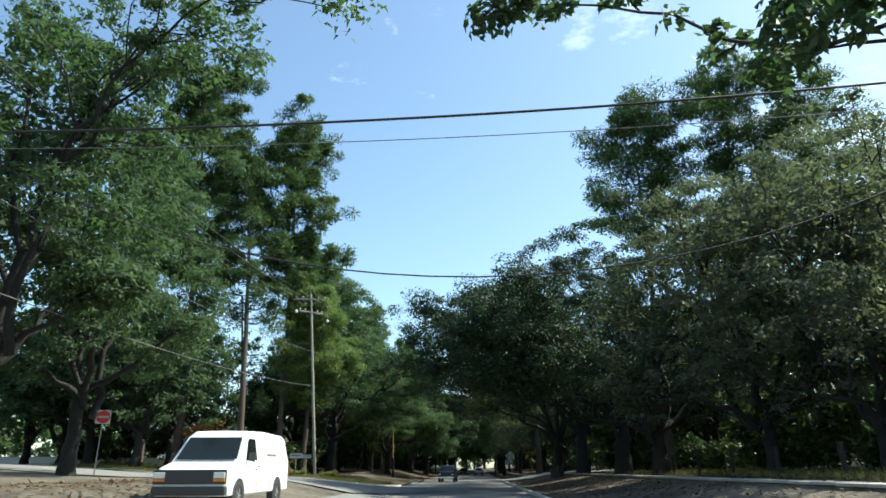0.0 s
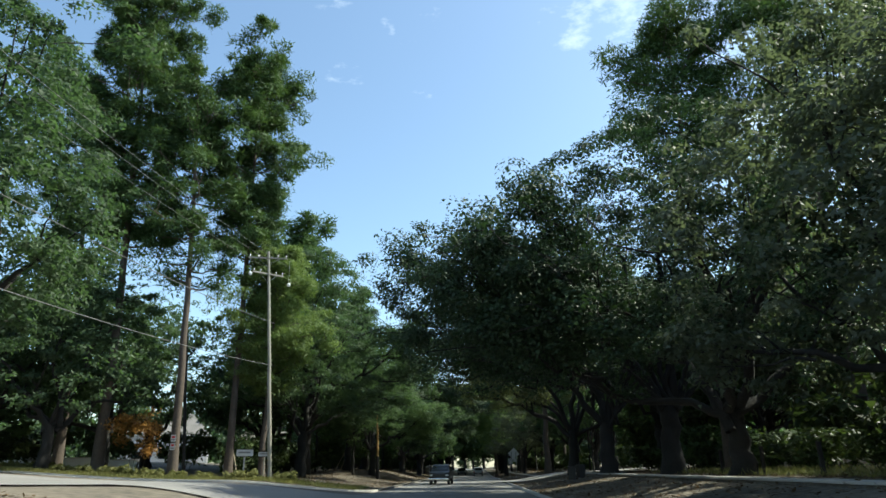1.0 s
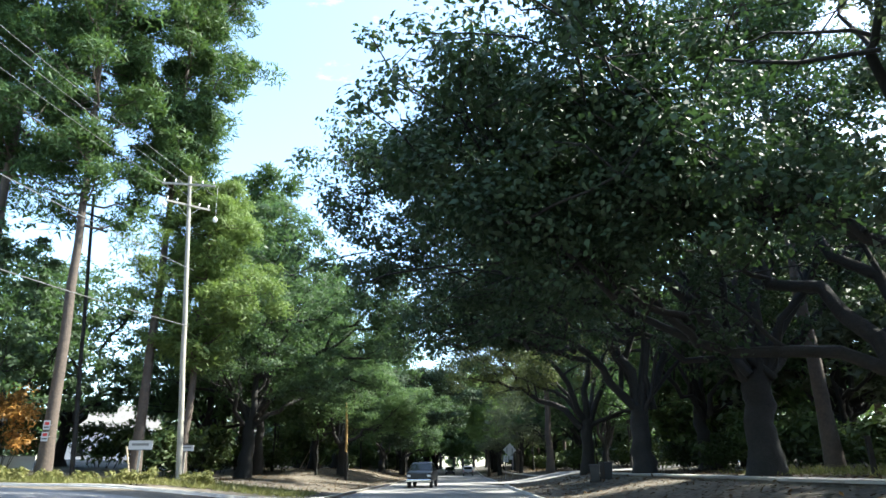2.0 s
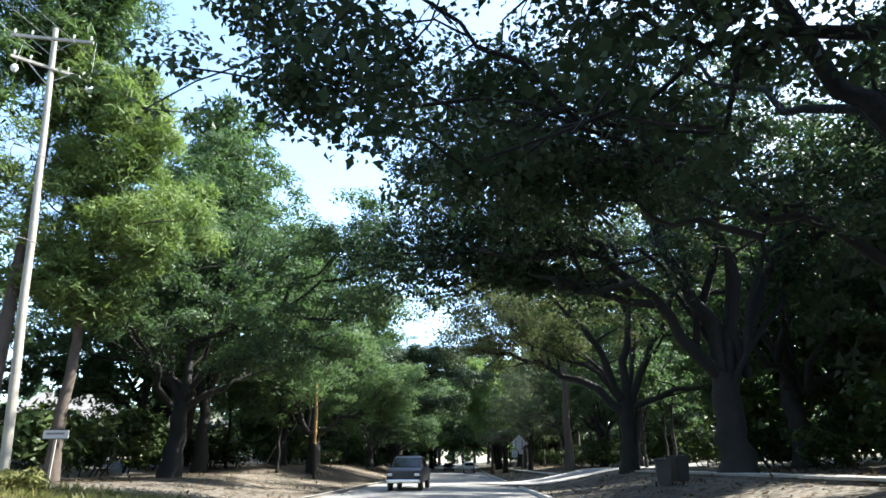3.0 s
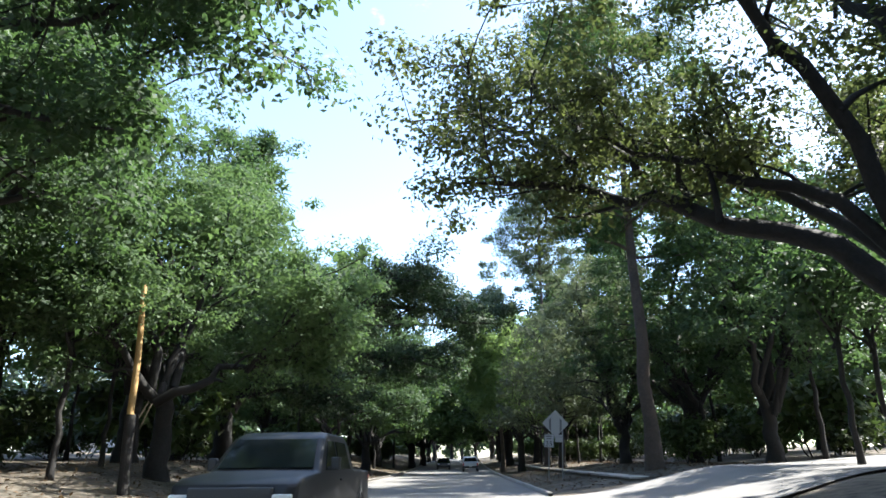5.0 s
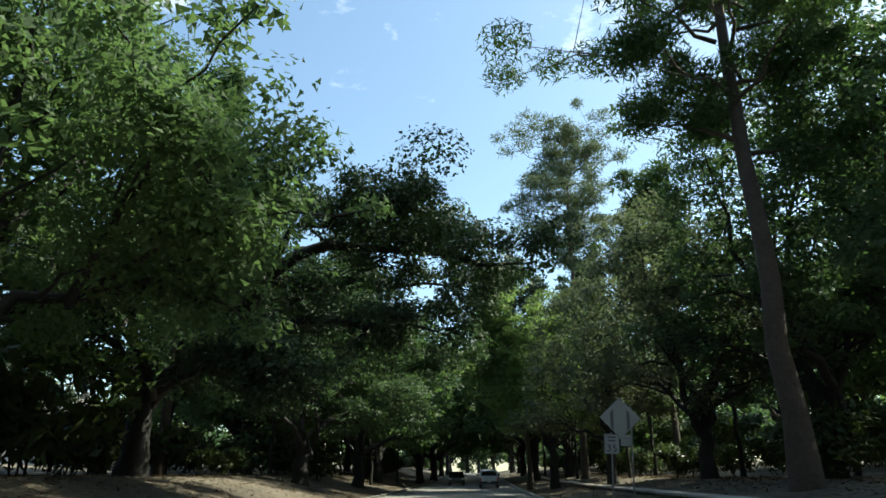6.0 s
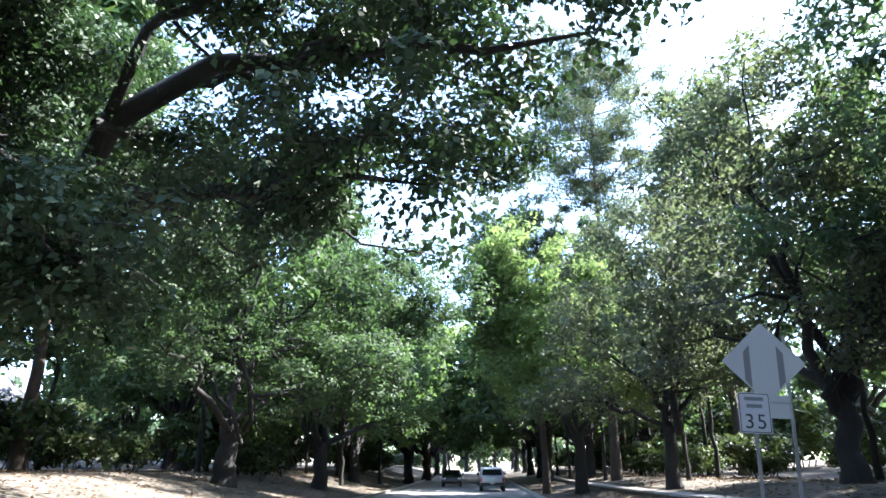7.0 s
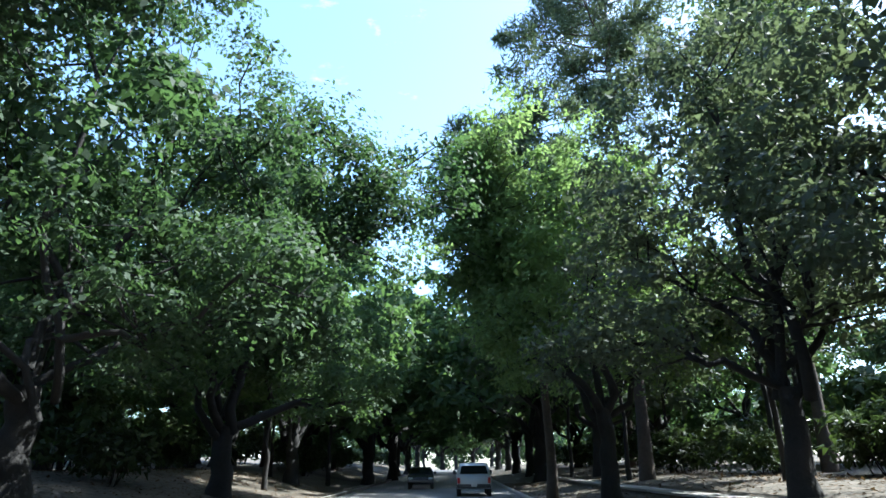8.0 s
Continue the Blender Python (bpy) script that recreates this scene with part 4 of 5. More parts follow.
def no_entry_sign(x, y, zc):
    """A square white plate with a red disc and a white bar."""
    s = thing("no_entry_sign", pose(x, y, gz(x, y), 0, 0, 28), "white square no-entry sign with red disc on a post", "road sign")
    part("post", post(zc + 0.35), STEEL, s)
    p = part("plate", at(rounded_plate(0.86, 0.86, 0.006, 0.05), 0, 0, zc), SIGN_WHITE, s)
    part("red_disc", cyl((0, -0.001, zc), (0, -0.007, zc), 0.39, None, n=40), SIGN_RED, p)
    part("white_bar", boxes(((0, -0.0095, zc), (0.64, 0.004, 0.14))), SIGN_WHITE, p)
    for sz in (-0.3, 0.3):
        part("bolt", cyl((0, -0.002, zc + sz), (0, -0.014, zc + sz), 0.012, None, n=8), STEEL, p)
    return s


no_entry_sign(-23.6, 40.6, 3.55)


def small_sign(x, y, z, turn):
    """Two stacked parking signs on a trunk."""
    s = thing("parking_sign", pose(x, y, gz(x, y), 0, 0, turn), "two white and red parking signs fixed to the pine trunk", "sign")
    for k, zz in enumerate((z, z - 0.62)):
        p = part("plate", at(rounded_plate(0.36, 0.5, 0.006, 0.03), 0, 0, zz), SIGN_WHITE, s)
        part("red_mark", at(rounded_plate(0.24, 0.16, 0.003, 0.03), 0, -0.0035, zz + (0.1 if k else 0.08)), SIGN_RED, p)
        part("lettering_bar", boxes(((0, -0.004, zz - 0.12), (0.26, 0.004, 0.07))), SIGN_BLACK, p)
    part("strap", boxes(((0, 0.05, z), (0.5, 0.03, 0.04)), ((0, 0.05, z - 0.62), (0.5, 0.03, 0.04))), STEEL, s)
    return s


small_sign(-23.2, 64.15, 3.0, 8)


# ---- buildings and walls beside the road ----
def low_wall(line, h, label):
    s = thing("garden_wall", pose(0, 0, 0), label, "wall", kind="structure")
    for (xa, ya), (xb, yb) in zip(line, line[1:]):
        a, b = Vector((xa, ya, 0)), Vector((xb, yb, 0))
        d = b - a
        q = Matrix.Rotation(math.atan2(d.y, d.x), 4, "Z")
        zc = (gz(xa, ya) + gz(xb, yb)) / 2
        c = (a + b) / 2
        part("panel", add_box(bmesh.new(), (c.x, c.y, zc + h / 2 - 0.15), (d.length - 0.02, 0.18, h + 0.3), 0.015, q), WHITE_PAINT, s)
        part("coping", add_box(bmesh.new(), (c.x, c.y, zc + h + 0.03), (d.length + 0.02, 0.26, 0.07), 0.015, q), CONCRETE, s)
    return s


low_wall([(-62 + 4.6 * i, 79 + 0.3 * i) for i in range(7)], 0.95, "long low white painted wall beyond the side street")


def house(x, y, turn, w, d, h, roof_h, label):
    H = thing("house", pose(x, y, gz(x, y) - 0.2, 0, 0, turn), label, "house")
    # walls with openings cut through the front
    bm = bmesh.new()
    xs = [-w / 2, -w * 0.36, -w * 0.24, -w * 0.06, w * 0.06, w * 0.24, w * 0.36, w / 2]
    zs = [0, 1.0, 2.4, h]
    for i in range(len(xs) - 1):
        for k in range(3):
            if k == 1 and i in (1, 3, 5):
                continue
            add_box(bm, ((xs[i] + xs[i + 1]) / 2, -d / 2, (zs[k] + zs[k + 1]) / 2), (xs[i + 1] - xs[i], 0.22, zs[k + 1] - zs[k]))
    add_box(bm, (0, d / 2, h / 2), (w, 0.22, h))
    add_box(bm, (-w / 2 + 0.11, 0, h / 2), (0.22, d - 0.22, h))
    add_box(bm, (w / 2 - 0.11, 0, h / 2), (0.22, d - 0.22, h))
    part("wall", bm, WHITE_PAINT, H)
    for i in (1, 3, 5):
        xa, xb = xs[i], xs[i + 1]
        wn = part("window", boxes((((xa + xb) / 2, -d / 2 - 0.02, 1.03), (xb - xa + 0.1, 0.30, 0.06)), (((xa + xb) / 2, -d / 2 - 0.02, 2.37), (xb - xa + 0.1, 0.28, 0.06)), ((xa + 0.03, -d / 2, 1.7), (0.06, 0.26, 1.3)), ((xb - 0.03, -d / 2, 1.7), (0.06, 0.26, 1.3))), WHITE_PAINT, H)
        part("pane", boxes((((xa + xb) / 2, -d / 2 + 0.05, 1.7), (xb - xa - 0.12, 0.02, 1.28))), GLASS, wn, "dark window pane")
    bm = bmesh.new()
    o = 0.5
    ridge = h + roof_h
    A = [(-w / 2 - o, -d / 2 - o, h - 0.1), (w / 2 + o, -d / 2 - o, h - 0.1), (w / 2 - roof_h * 0.8, 0, ridge), (-w / 2 + roof_h * 0.8, 0, ridge), (-w / 2 - o, d / 2 + o, h - 0.1), (w / 2 + o, d / 2 + o, h - 0.1)]
    v = [bm.verts.new(p) for p in A]
    for f in ((0, 1, 2, 3), (5, 4, 3, 2), (1, 5, 2), (4, 0, 3), (0, 4, 5, 1)):
        bm.faces.new([v[i] for i in f])
    bmesh.ops.recalc_face_normals(bm, faces=bm.faces)
    part("roof", bm, ROOF, H, "grey shingled hip roof")
    part("fascia", boxes(((0, -d / 2 - o, h - 0.08), (w + 2 * o, 0.04, 0.22)), ((0, d / 2 + o, h - 0.08), (w + 2 * o, 0.04, 0.22))), WHITE_PAINT, H)
    part("chimney", boxes(((w * 0.2, 0.4, ridge - 0.1), (0.7, 0.7, 1.6), 0.02)), ROOF, H)
    return H


house(-58, 137, 20, 15, 9, 5.2, 4.2, "white painted house with a grey roof behind the trees")
house(-43, 149, 20, 13, 9, 3.6, 3.0, "white painted low house beyond the side street")


def bin_cart(x, y, turn, label):
    b = thing("wheeled_bin", pose(x, y, gz(x, y), 0, 0, turn), label, "wheeled bin", "wheeled bins")
    bm = bmesh.new()
    g = bmesh.ops.create_cube(bm, size=1)
    for v in g["verts"]:
        k = 1.0 if v.co.z > 0 else 0.82
        v.co = Vector((v.co.x * 0.60 * k, v.co.y * 0.68 * k, 0.06 + (v.co.z + 0.5) * 0.94))
    bmesh.ops.bevel(bm, geom=bm.edges[:], offset=0.03, segments=2, affect="EDGES")
    part("body", bm, BLACK_PLASTIC, b)
    part("lid", boxes(((0, -0.02, 1.03), (0.66, 0.76, 0.06), 0.025), ((0, 0.0, 1.07), (0.5, 0.5, 0.04), 0.015)), BLACK_PLASTIC, b)
    part("handle", cyl((-0.26, 0.42, 0.98), (0.26, 0.42, 0.98), 0.018, n=8), BLACK_PLASTIC, b)
    for sx in (-1, 1):
        part("wheel", cyl((sx * 0.27, 0.32, 0.11), (sx * 0.34, 0.32, 0.11), 0.11, n=16), RUBBER, b)
    return b


bin_cart(8.1, 69.6, -12, "dark plastic wheeled bin standing at the roadside")
bin_cart(8.9, 70.1, 15, "dark plastic wheeled bin standing beside another bin")


def fence_post(x, y, h):
    p = thing("fence_post", pose(x, y, gz(x, y)), "dark square timber post beside the footpath", "post", "posts beside the footpath")
    part("shaft", boxes(((0, 0, h / 2 - 0.1), (0.14, 0.14, h + 0.2), 0.012)), BARK, p)
    part("cap", boxes(((0, 0, h + 0.02), (0.18, 0.18, 0.05), 0.012)), BARK, p)
    return p


for i in range(6):
    fence_post(12.9 + 0.05 * i, 24 + 5.2 * i, 1.25)

# ---- trees, right of the road ----
oak("oak_tree", 15.8, 36, 18, 9.5, 2.6, 0.34, 31680, 0.22, OAK_LEAF_GREY, 11, limbs=7, label="grey-green oak with several thin trunks beside the footpath", low=0.0, clump=1.0, tri=True)
oak("oak_tree", 17.5, 29, 17, 8.0, 2.4, 0.3, 20000, 0.22, OAK_LEAF_GREY, 12, limbs=8, label="grey-green oak with a full crown beside the footpath", low=0.0, clump=1.0, tri=True)
oak("oak_tree", 12.6, 46, 19, 12.0, 3.2, 0.5, 64000, 0.175, OAK_LEAF_DEEP, 13, limbs=7, shell=0.6, reach=((-12, -3.5, 7.4), (-9, -4, 7.0), (-13.6, -1, 10.5), (-14.6, 2, 10.8), (-10.5, -1, 9), (-7.5, -2, 9.6), (-10, -5, 9.5), (-12, -3, 11.5), (-10, -4, 14), (-12, 0, 13.5), (-10, 3, 10)), label="large dark green oak whose crown overhangs the road", low=-0.05, keep=0.5, clear=3, core=0, drape_r=1.5, drape=40000)
oak("oak_tree", 11.3, 70.0, 22.5, 11.5, 4.2, 0.62, 28000, 0.185, OAK_LEAF_DEEP, 14, limbs=6, squash=0.5, reach=((-14, 1, 9.6), (-15.5, 0.5, 10.4), (-12.5, 1.5, 10.8), (-16, 1, 11.6), (-12.4, 1.2, 8.8), (-10.6, 1.4, 9.4), (-8, 1.0, 9.6), (-13, -3, 13.5), (-12, 1.6, 12.4), (-9, -5, 12.4), (-12.5, 0.4, 14.8), (-14, -2, 17), (-11, -2, 18.4), (5, -2, 16.4), (8, -3, 13.4), (2.6, -3, 18.4), (7.6, -3.4, 16.6), (0, -3, 15), (10, -2, 15)), skeleton=((((-0.2, 0, 3.9), (-0.9, -0.3, 7.5), (-2.4, -0.8, 11.0), (-2.8, -1.2, 15.0), (-3.0, -1.4, 18.0)), 0.34), (((0.2, 0, 4.0), (0.6, -0.3, 9.0), (0.2, -0.6, 14.0), (0.6, -0.8, 18.5)), 0.3), (((0.4, 0, 4.0), (2.4, 0.4, 8.2), (4.6, 0.8, 12.0), (6.4, 0.8, 15.0)), 0.28), (((-0.2, 0, 4.0), (-3.0, -1.0, 7.6), (-6.0, -2.2, 10.2), (-9.6, -3.2, 11.2)), 0.28)), label="huge dark oak arching over the road beside the bins", thick=0.6, leaf_low=7.6, hem=-0.2, twig=0.5, low=0.4, clear=4.5, core=0, keep=0.5, shell=0.4, drape_r=1.6, drape=31000)
oak("oak_tree", 12.3, 55.5, 19.5, 12, 4.2, 0.62, 36000, 0.185, OAK_LEAF_DEEP, 15, limbs=7, reach=((-16.4, -1.5, 9.4), (-17.4, -1.0, 11.0), (-17.8, -1.5, 12.8), (-17.0, -2.5, 14.8), (-13.4, -2.5, 14.8), (-9, -4, 13), (-13.2, 4.4, 9.6), (-11, 5, 10.2), (-9, 5.4, 9.8), (-7, 5.6, 10.6), (-12, 3.4, 12)), skeleton=((((-0.2, 0, 3.8), (-2.2, -0.6, 7.4), (-4.2, -1.0, 9.4), (-6.2, -1.6, 13.0), (-7.0, -2.0, 16.5)), 0.34), (((0.2, 0, 4.0), (0.8, -0.4, 9.0), (0.6, -0.8, 14.0), (0.4, -1.0, 18.0)), 0.34), (((0.4, 0, 4.0), (2.6, 0, 8.0), (5.0, 0.4, 11.5), (7.0, 0.4, 14.5)), 0.28)), label="huge dark oak with thick limbs reaching over the road", thick=0.6, leaf_low=6.4, hem=-0.2, twig=0.55, low=0.35, clear=4.5, core=0, keep=0.5, drape_r=1.4, drape=20000, bough0=8)
OAK_LIMBS = ((((-0.2, 0, 3.7), (-1.0, 0.7, 4.7), (-2.3, 1.3, 5.8), (-4.2, 2.0, 7.1), (-5.6, 2.7, 8.2), (-8.1, 3.3, 8.9), (-10.4, 3.9, 9.4)), 0.30),
             (((0, 0, 4.4), (-1.6, -0.6, 7.9), (-2.7, -1.2, 9.5), (-4.0, -1.8, 10.7), (-5.5, -2.4, 12.3), (-5.2, -3.0, 15.0)), 0.27),
             (((-0.2, 0, 4.4), (-1.5, 0.5, 6.7), (-3.0, 1.0, 7.6), (-4.8, 1.5, 8.7), (-7.2, 2.2, 9.9)), 0.2),
             (((0.2, 0, 4.4), (0.6, 0.2, 9.0), (1.3, 0.5, 12.4), (2.4, 0.8, 15.6), (3.0, 1.0, 18.4)), 0.3),
             (((0.8, 0.2, 10.6), (-0.1, 1.0, 13.4), (-1.8, 2.0, 15.9), (-1.9, 3.0, 18.0)), 0.16),
             (((0.5, 0, 4.3), (2.2, 0, 8.0), (3.2, 0, 10.3), (4.8, 0, 12.9), (6.0, 0, 15.6)), 0.26),
             (((0.4, 0, 3.8), (2.4, -1.0, 5.0), (4.6, -2.0, 5.6), (7.0, -2.6, 6.4)), 0.22),
             (((1.4, 0.4, 11.6), (2.4, -1.0, 12.6), (3.6, -2.2, 12.6)), 0.12),
             (((0.1, 0.3, 4.4), (-1.2, 2.6, 7.5), (-3.4, 5.0, 10.4), (-5.0, 7.5, 12.6)), 0.2),
             (((0.2, 0.3, 4.4), (1.6, 3.0, 8.0), (3.4, 5.6, 11.0), (4.6, 7.4, 13.5)), 0.2),
             (((-7.0, 3.0, 8.6), (-8.6, 3.6, 10.6), (-10.2, 4.0, 12.2)), 0.1),
             (((-5.4, 2.6, 8.1), (-7.0, 3.5, 11.0), (-8.6, 4.2, 13.4)), 0.12))
oak("oak_tree", 10.5, 84.6, 19, 9.0, 4.4, 0.52, 62000, 0.165, OAK_LEAF_OLIVE, 16, limbs=0, lean=(0.2, 0), skeleton=OAK_LIMBS, hem=-0.1, label="spreading oak with dark bare forking limbs beside the road", clump=1.2, second=7, third=4, clear=4.6, shell=0.22, core=0, keep=0.7, twig=0.75)
oak("oak_tree", 18.0, 78, 20, 10, 4, 0.5, 29920, 0.23, OAK_LEAF, 17, limbs=8, label="tall dark oak in shade behind the footpath", low=0.05, core=0, keep=0.4, tri=True)
pine("pine_tree", 10.25, 106.8, 30, 7.0, 0.40, 0.42, 60000, PINE_LEAF, 21, blade=(0.36, 0.085), lean=(0.2, 0), label="tall pine with a thick bare trunk beside the road", tuft=1.15)
oak("oak_tree", 17.0, 107.5, 21, 6.2, 3.2, 0.4, 22000, 0.24, OAK_LEAF, 30, limbs=8, label="tall dark oak at the side street corner", low=-0.05, core=3000, keep=0.6, tri=True)
oak("oak_tree", 15.2, 114.6, 21, 6.4, 3.0, 0.42, 40000, 0.19, OAK_LEAF, 29, limbs=8, label="dense dark oak beside the tall pine", low=-0.1, core=2500, keep=0.6, tri=True)
oak("oak_tree", 12.6, 122.5, 16.2, 7.6, 3.0, 0.4, 36000, 0.19, OAK_LEAF_GREY, 18, limbs=7, label="full grey-green oak behind the road signs", low=-0.05, leaf_low=1.2, core=2500)
oak("oak_tree", 9.0, 131, 15, 6.0, 2.8, 0.32, 22880, 0.2, OAK_LEAF_GREY, 19, limbs=7, label="dark green roadside oak with low branches", low=-0.05, core=1200, tri=True)
pine("pine_tree", 10.0, 148.4, 36.5, 6.4, 0.60, 0.34, 30000, PINE_LEAF_GREY, 22, blade=(0.5, 0.1), lean=(0.6, 0), limbs=40, label="very tall slim pine with a thin flat-topped crown", tuft=1.15, top_taper=0.25)
pine("pine_tree", 4.6, 145.5, 21.5, 5.5, 0.55, 0.24, 16000, PINE_LEAF_GREY, 28, lean=(-1.0, 0), label="slim pine with sparse limbs reaching over the road", tuft=0.9, limbs=22, top_taper=0.3)
oak("oak_tree", 6.2, 140.5, 17.0, 5.2, 3.5, 0.35, 32000, 0.21, OAK_LEAF_YELLOW, 20, limbs=6, reach=((-5.4, 0, 12), (-5.6, 1, 9.4), (-4.6, 0, 15), (-6.2, -1, 13.4), (-5, -1, 15.5)), drape=14000, drape_r=1.4, label="light yellow-green oak leaning over the road", low=0.1, clump=1.2, bough0=6, tri=True)
pine("pine_tree", 17.4, 60, 37, 5.2, 0.6, 0.36, 27000, PINE_LEAF, 23, label="tall dark pine standing behind the oaks", tuft=1.4)
pine("pine_tree", 27.0, 60, 41, 6.5, 0.5, 0.4, 35100, PINE_LEAF, 24, label="tall dark pine standing behind the oaks", tuft=1.3)
pine("pine_tree", 33.0, 58, 38, 5.5, 0.5, 0.4, 24300, PINE_LEAF, 25, label="tall dark pine standing behind the oaks", tuft=1.3)
oak("oak_tree", 24.5, 37, 20, 8.5, 3, 0.4, 16000, 0.3, OAK_LEAF_GREY, 26, limbs=7, label="grey-green oak with thin crown behind the footpath", low=0.0, tri=True)
# a limb of a tree beside the start hangs over the road
oak("oak_tree", 13.0, 6.0, 14, 3.0, 5.0, 0.4, 1600, 0.22, OAK_LEAF, 27, limbs=2, reach=((-6.4, 4.6, 9.0), (-5.2, 4.2, 9.9), (-11.9, 8.4, 13.3)), label="oak whose leafy limbs hang over the road", low=0.6, shell=0, core=0, drape_r=0.75, clump=0.45, twig=0.15, second=4, bough0=10, drape=2600)

# ---- trees, left of the road ----
oak("oak_tree", -24.5, 39.2, 24, 9.0, 4.5, 0.42, 44000, 0.22, OAK_LEAF, 31, limbs=7, label="large mid-green oak at the corner of the side street", low=-0.08, tri=True, core=4000, keep=0.6)
oak("oak_tree", -20.5, 26, 24, 6.5, 5.0, 0.36, 36000, 0.24, OAK_LEAF, 32, limbs=8, reach=((9.5, -7, 18.6), (12.5, -8, 18.4), (8, -3, 19)), twig=0.6, label="dark oak with high leafy limbs at the roadside", low=-0.02, tri=True, core=4000, keep=0.6)
pine("pine_tree", -23.2, 64.6, 37, 5.4, 0.42, 0.36, 24000, PINE_LEAF, 33, lean=(-2.4, 0.5), label="very tall pine with a grey trunk at the corner", tuft=1.05, limbs=44, top_taper=0.3)
pine("pine_tree", -30.5, 67, 47, 7.6, 0.42, 0.42, 76000, PINE_LEAF, 34, lean=(-2.5, 0), label="very tall pine with a broad crown", tuft=1.1, blade=(0.55, 0.13), limbs=66, top_taper=0.3)
pine("pine_tree", -36.5, 71, 41, 6.0, 0.35, 0.4, 19440, PINE_LEAF, 35, lean=(-4, 0), label="tall pine with a dark trunk", tuft=1.3)
pine("pine_tree", -21.0, 70.5, 42.5, 5.2, 0.46, 0.34, 48000, PINE_LEAF, 36, lean=(-0.6, 0), label="very tall pine with rounded crown", tuft=1.0, blade=(0.55, 0.13), limbs=64, top_taper=0.25)
pine("pine_tree", -18.6, 72.0, 21, 4.4, 0.36, 0.3, 54000, PINE_LEAF_LIGHT, 37, label="bright yellow-green pine with drooping low branches", tuft=1.1, limbs=46, blade=(0.46, 0.09))
oak("oak_tree", -19.5, 91, 28.5, 8.0, 6, 0.45, 36000, 0.3, OAK_LEAF, 38, limbs=7, label="tall oak with a thin rounded crown", low=0.2, clump=1.3, core=4000, tri=True)
oak("oak_tree", -18.2, 83.4, 18.5, 10.5, 4.6, 0.58, 60000, 0.18, OAK_LEAF, 39, limbs=7, lean=(0.25, 0), reach=((14.0, -2.5, 10), (14.2, -3.5, 13.5), (13.2, -0.5, 12), (10.2, -6.5, 14), (12.7, -4.5, 15.5)), skeleton=((((0.3, 0, 4.2), (0.5, 0, 8.6), (3.6, -0.2, 10.0), (8.0, -0.8, 8.9), (11.4, -1.4, 7.8)), 0.3), (((0.2, 0, 4.4), (-1.6, -0.5, 8.0), (-3.6, -1.0, 11.6)), 0.26), (((0.3, 0, 4.6), (2.4, -2.0, 6.6), (6.0, -4.0, 7.4), (9.0, -5.0, 7.0)), 0.2)), label="spreading dark oak with a thick trunk beside the road", hem=-0.3, low=0.05, drape=22000, drape_r=1.5, core=4000, bough0=5, thick=0.65)
oak("oak_tree", -12.8, 98.6, 15.0, 7.4, 3.4, 0.4, 40000, 0.175, OAK_LEAF_LIGHT, 40, limbs=7, reach=((7.9, 1.2, 8.6), (8.0, -1.4, 6.2), (7.0, -3.4, 7.8)), drape=6000, drape_r=1.2, label="light green oak with low sunlit branches over the road", low=-0.1, keep=0.5, tri=True)
oak("oak_tree", -17.0, 104, 22, 8.5, 3.5, 0.5, 30000, 0.19, OAK_LEAF, 41, limbs=7, label="tall full green oak beside the road", low=0.0)
OLD_LIMBS = ((((0.4, 0, 4.0), (3.0, -0.3, 6.1), (5.3, -1.3, 8.6), (8.1, -2.3, 10.7), (9.4, -2.8, 11.4), (13.0, -4.3, 10.6), (15.9, -5.6, 9.8), (17.6, -6.6, 9.6), (19.4, -7.3, 9.4)), 0.46),
             (((0.4, 0, 3.8), (3.1, -0.3, 5.6), (5.4, -1.3, 7.2), (7.8, -2.0, 7.7), (11.1, -3.6, 7.1), (13.3, -4.6, 6.8), (14.5, -5.5, 6.9), (15.9, -6.3, 6.7)), 0.42),
             (((5.4, -1.3, 8.6), (8.5, -4.0, 11.5), (11.8, -6.3, 12.0), (15.0, -8.0, 12.2)), 0.2),
             (((8.0, -2.2, 10.6), (12.0, -2.4, 11.8), (15.5, -3.6, 12.0)), 0.16),
             (((0.2, 0, 4.2), (-0.6, -1.5, 8.5), (0.6, -4.0, 11.5), (2.4, -6.4, 13.2)), 0.26),
             (((0.1, 0.3, 4.0), (2.6, 3.0, 7.6), (6.0, 6.0, 10.4), (9.0, 8.5, 12.0)), 0.24),
             (((3.0, -0.4, 6.2), (3.6, -3.0, 9.6), (6.4, -6.0, 11.2), (8.6, -8.2, 11.6)), 0.2),
             (((-0.2, 0, 4.0), (-3.0, -1.0, 6.6), (-6.4, -1.6, 8.8)), 0.24),
             (((0.5, 0, 4.2), (5.0, 0.6, 8.2), (10.0, 1.2, 10.6), (14.0, 1.4, 10.8), (17.6, 1.0, 10.3)), 0.26),
             (((0.2, -0.3, 3.6), (3.0, -3.0, 4.8), (6.8, -5.4, 5.0), (9.4, -6.4, 4.6)), 0.2))
oak("oak_tree", -16.8, 116.8, 15.8, 10.0, 4.0, 0.62, 84000, 0.18, OAK_LEAF_DEEP, 42, skeleton=OLD_LIMBS, hem=-0.15, shell=0.3, label="old oak with long dark limbs reaching over the road", limbs=4, low=0.45, drape_r=1.5, keep=0.7, clear=4.0, second=9, twig=0.6, bough0=7, drape=40000, core=14000)
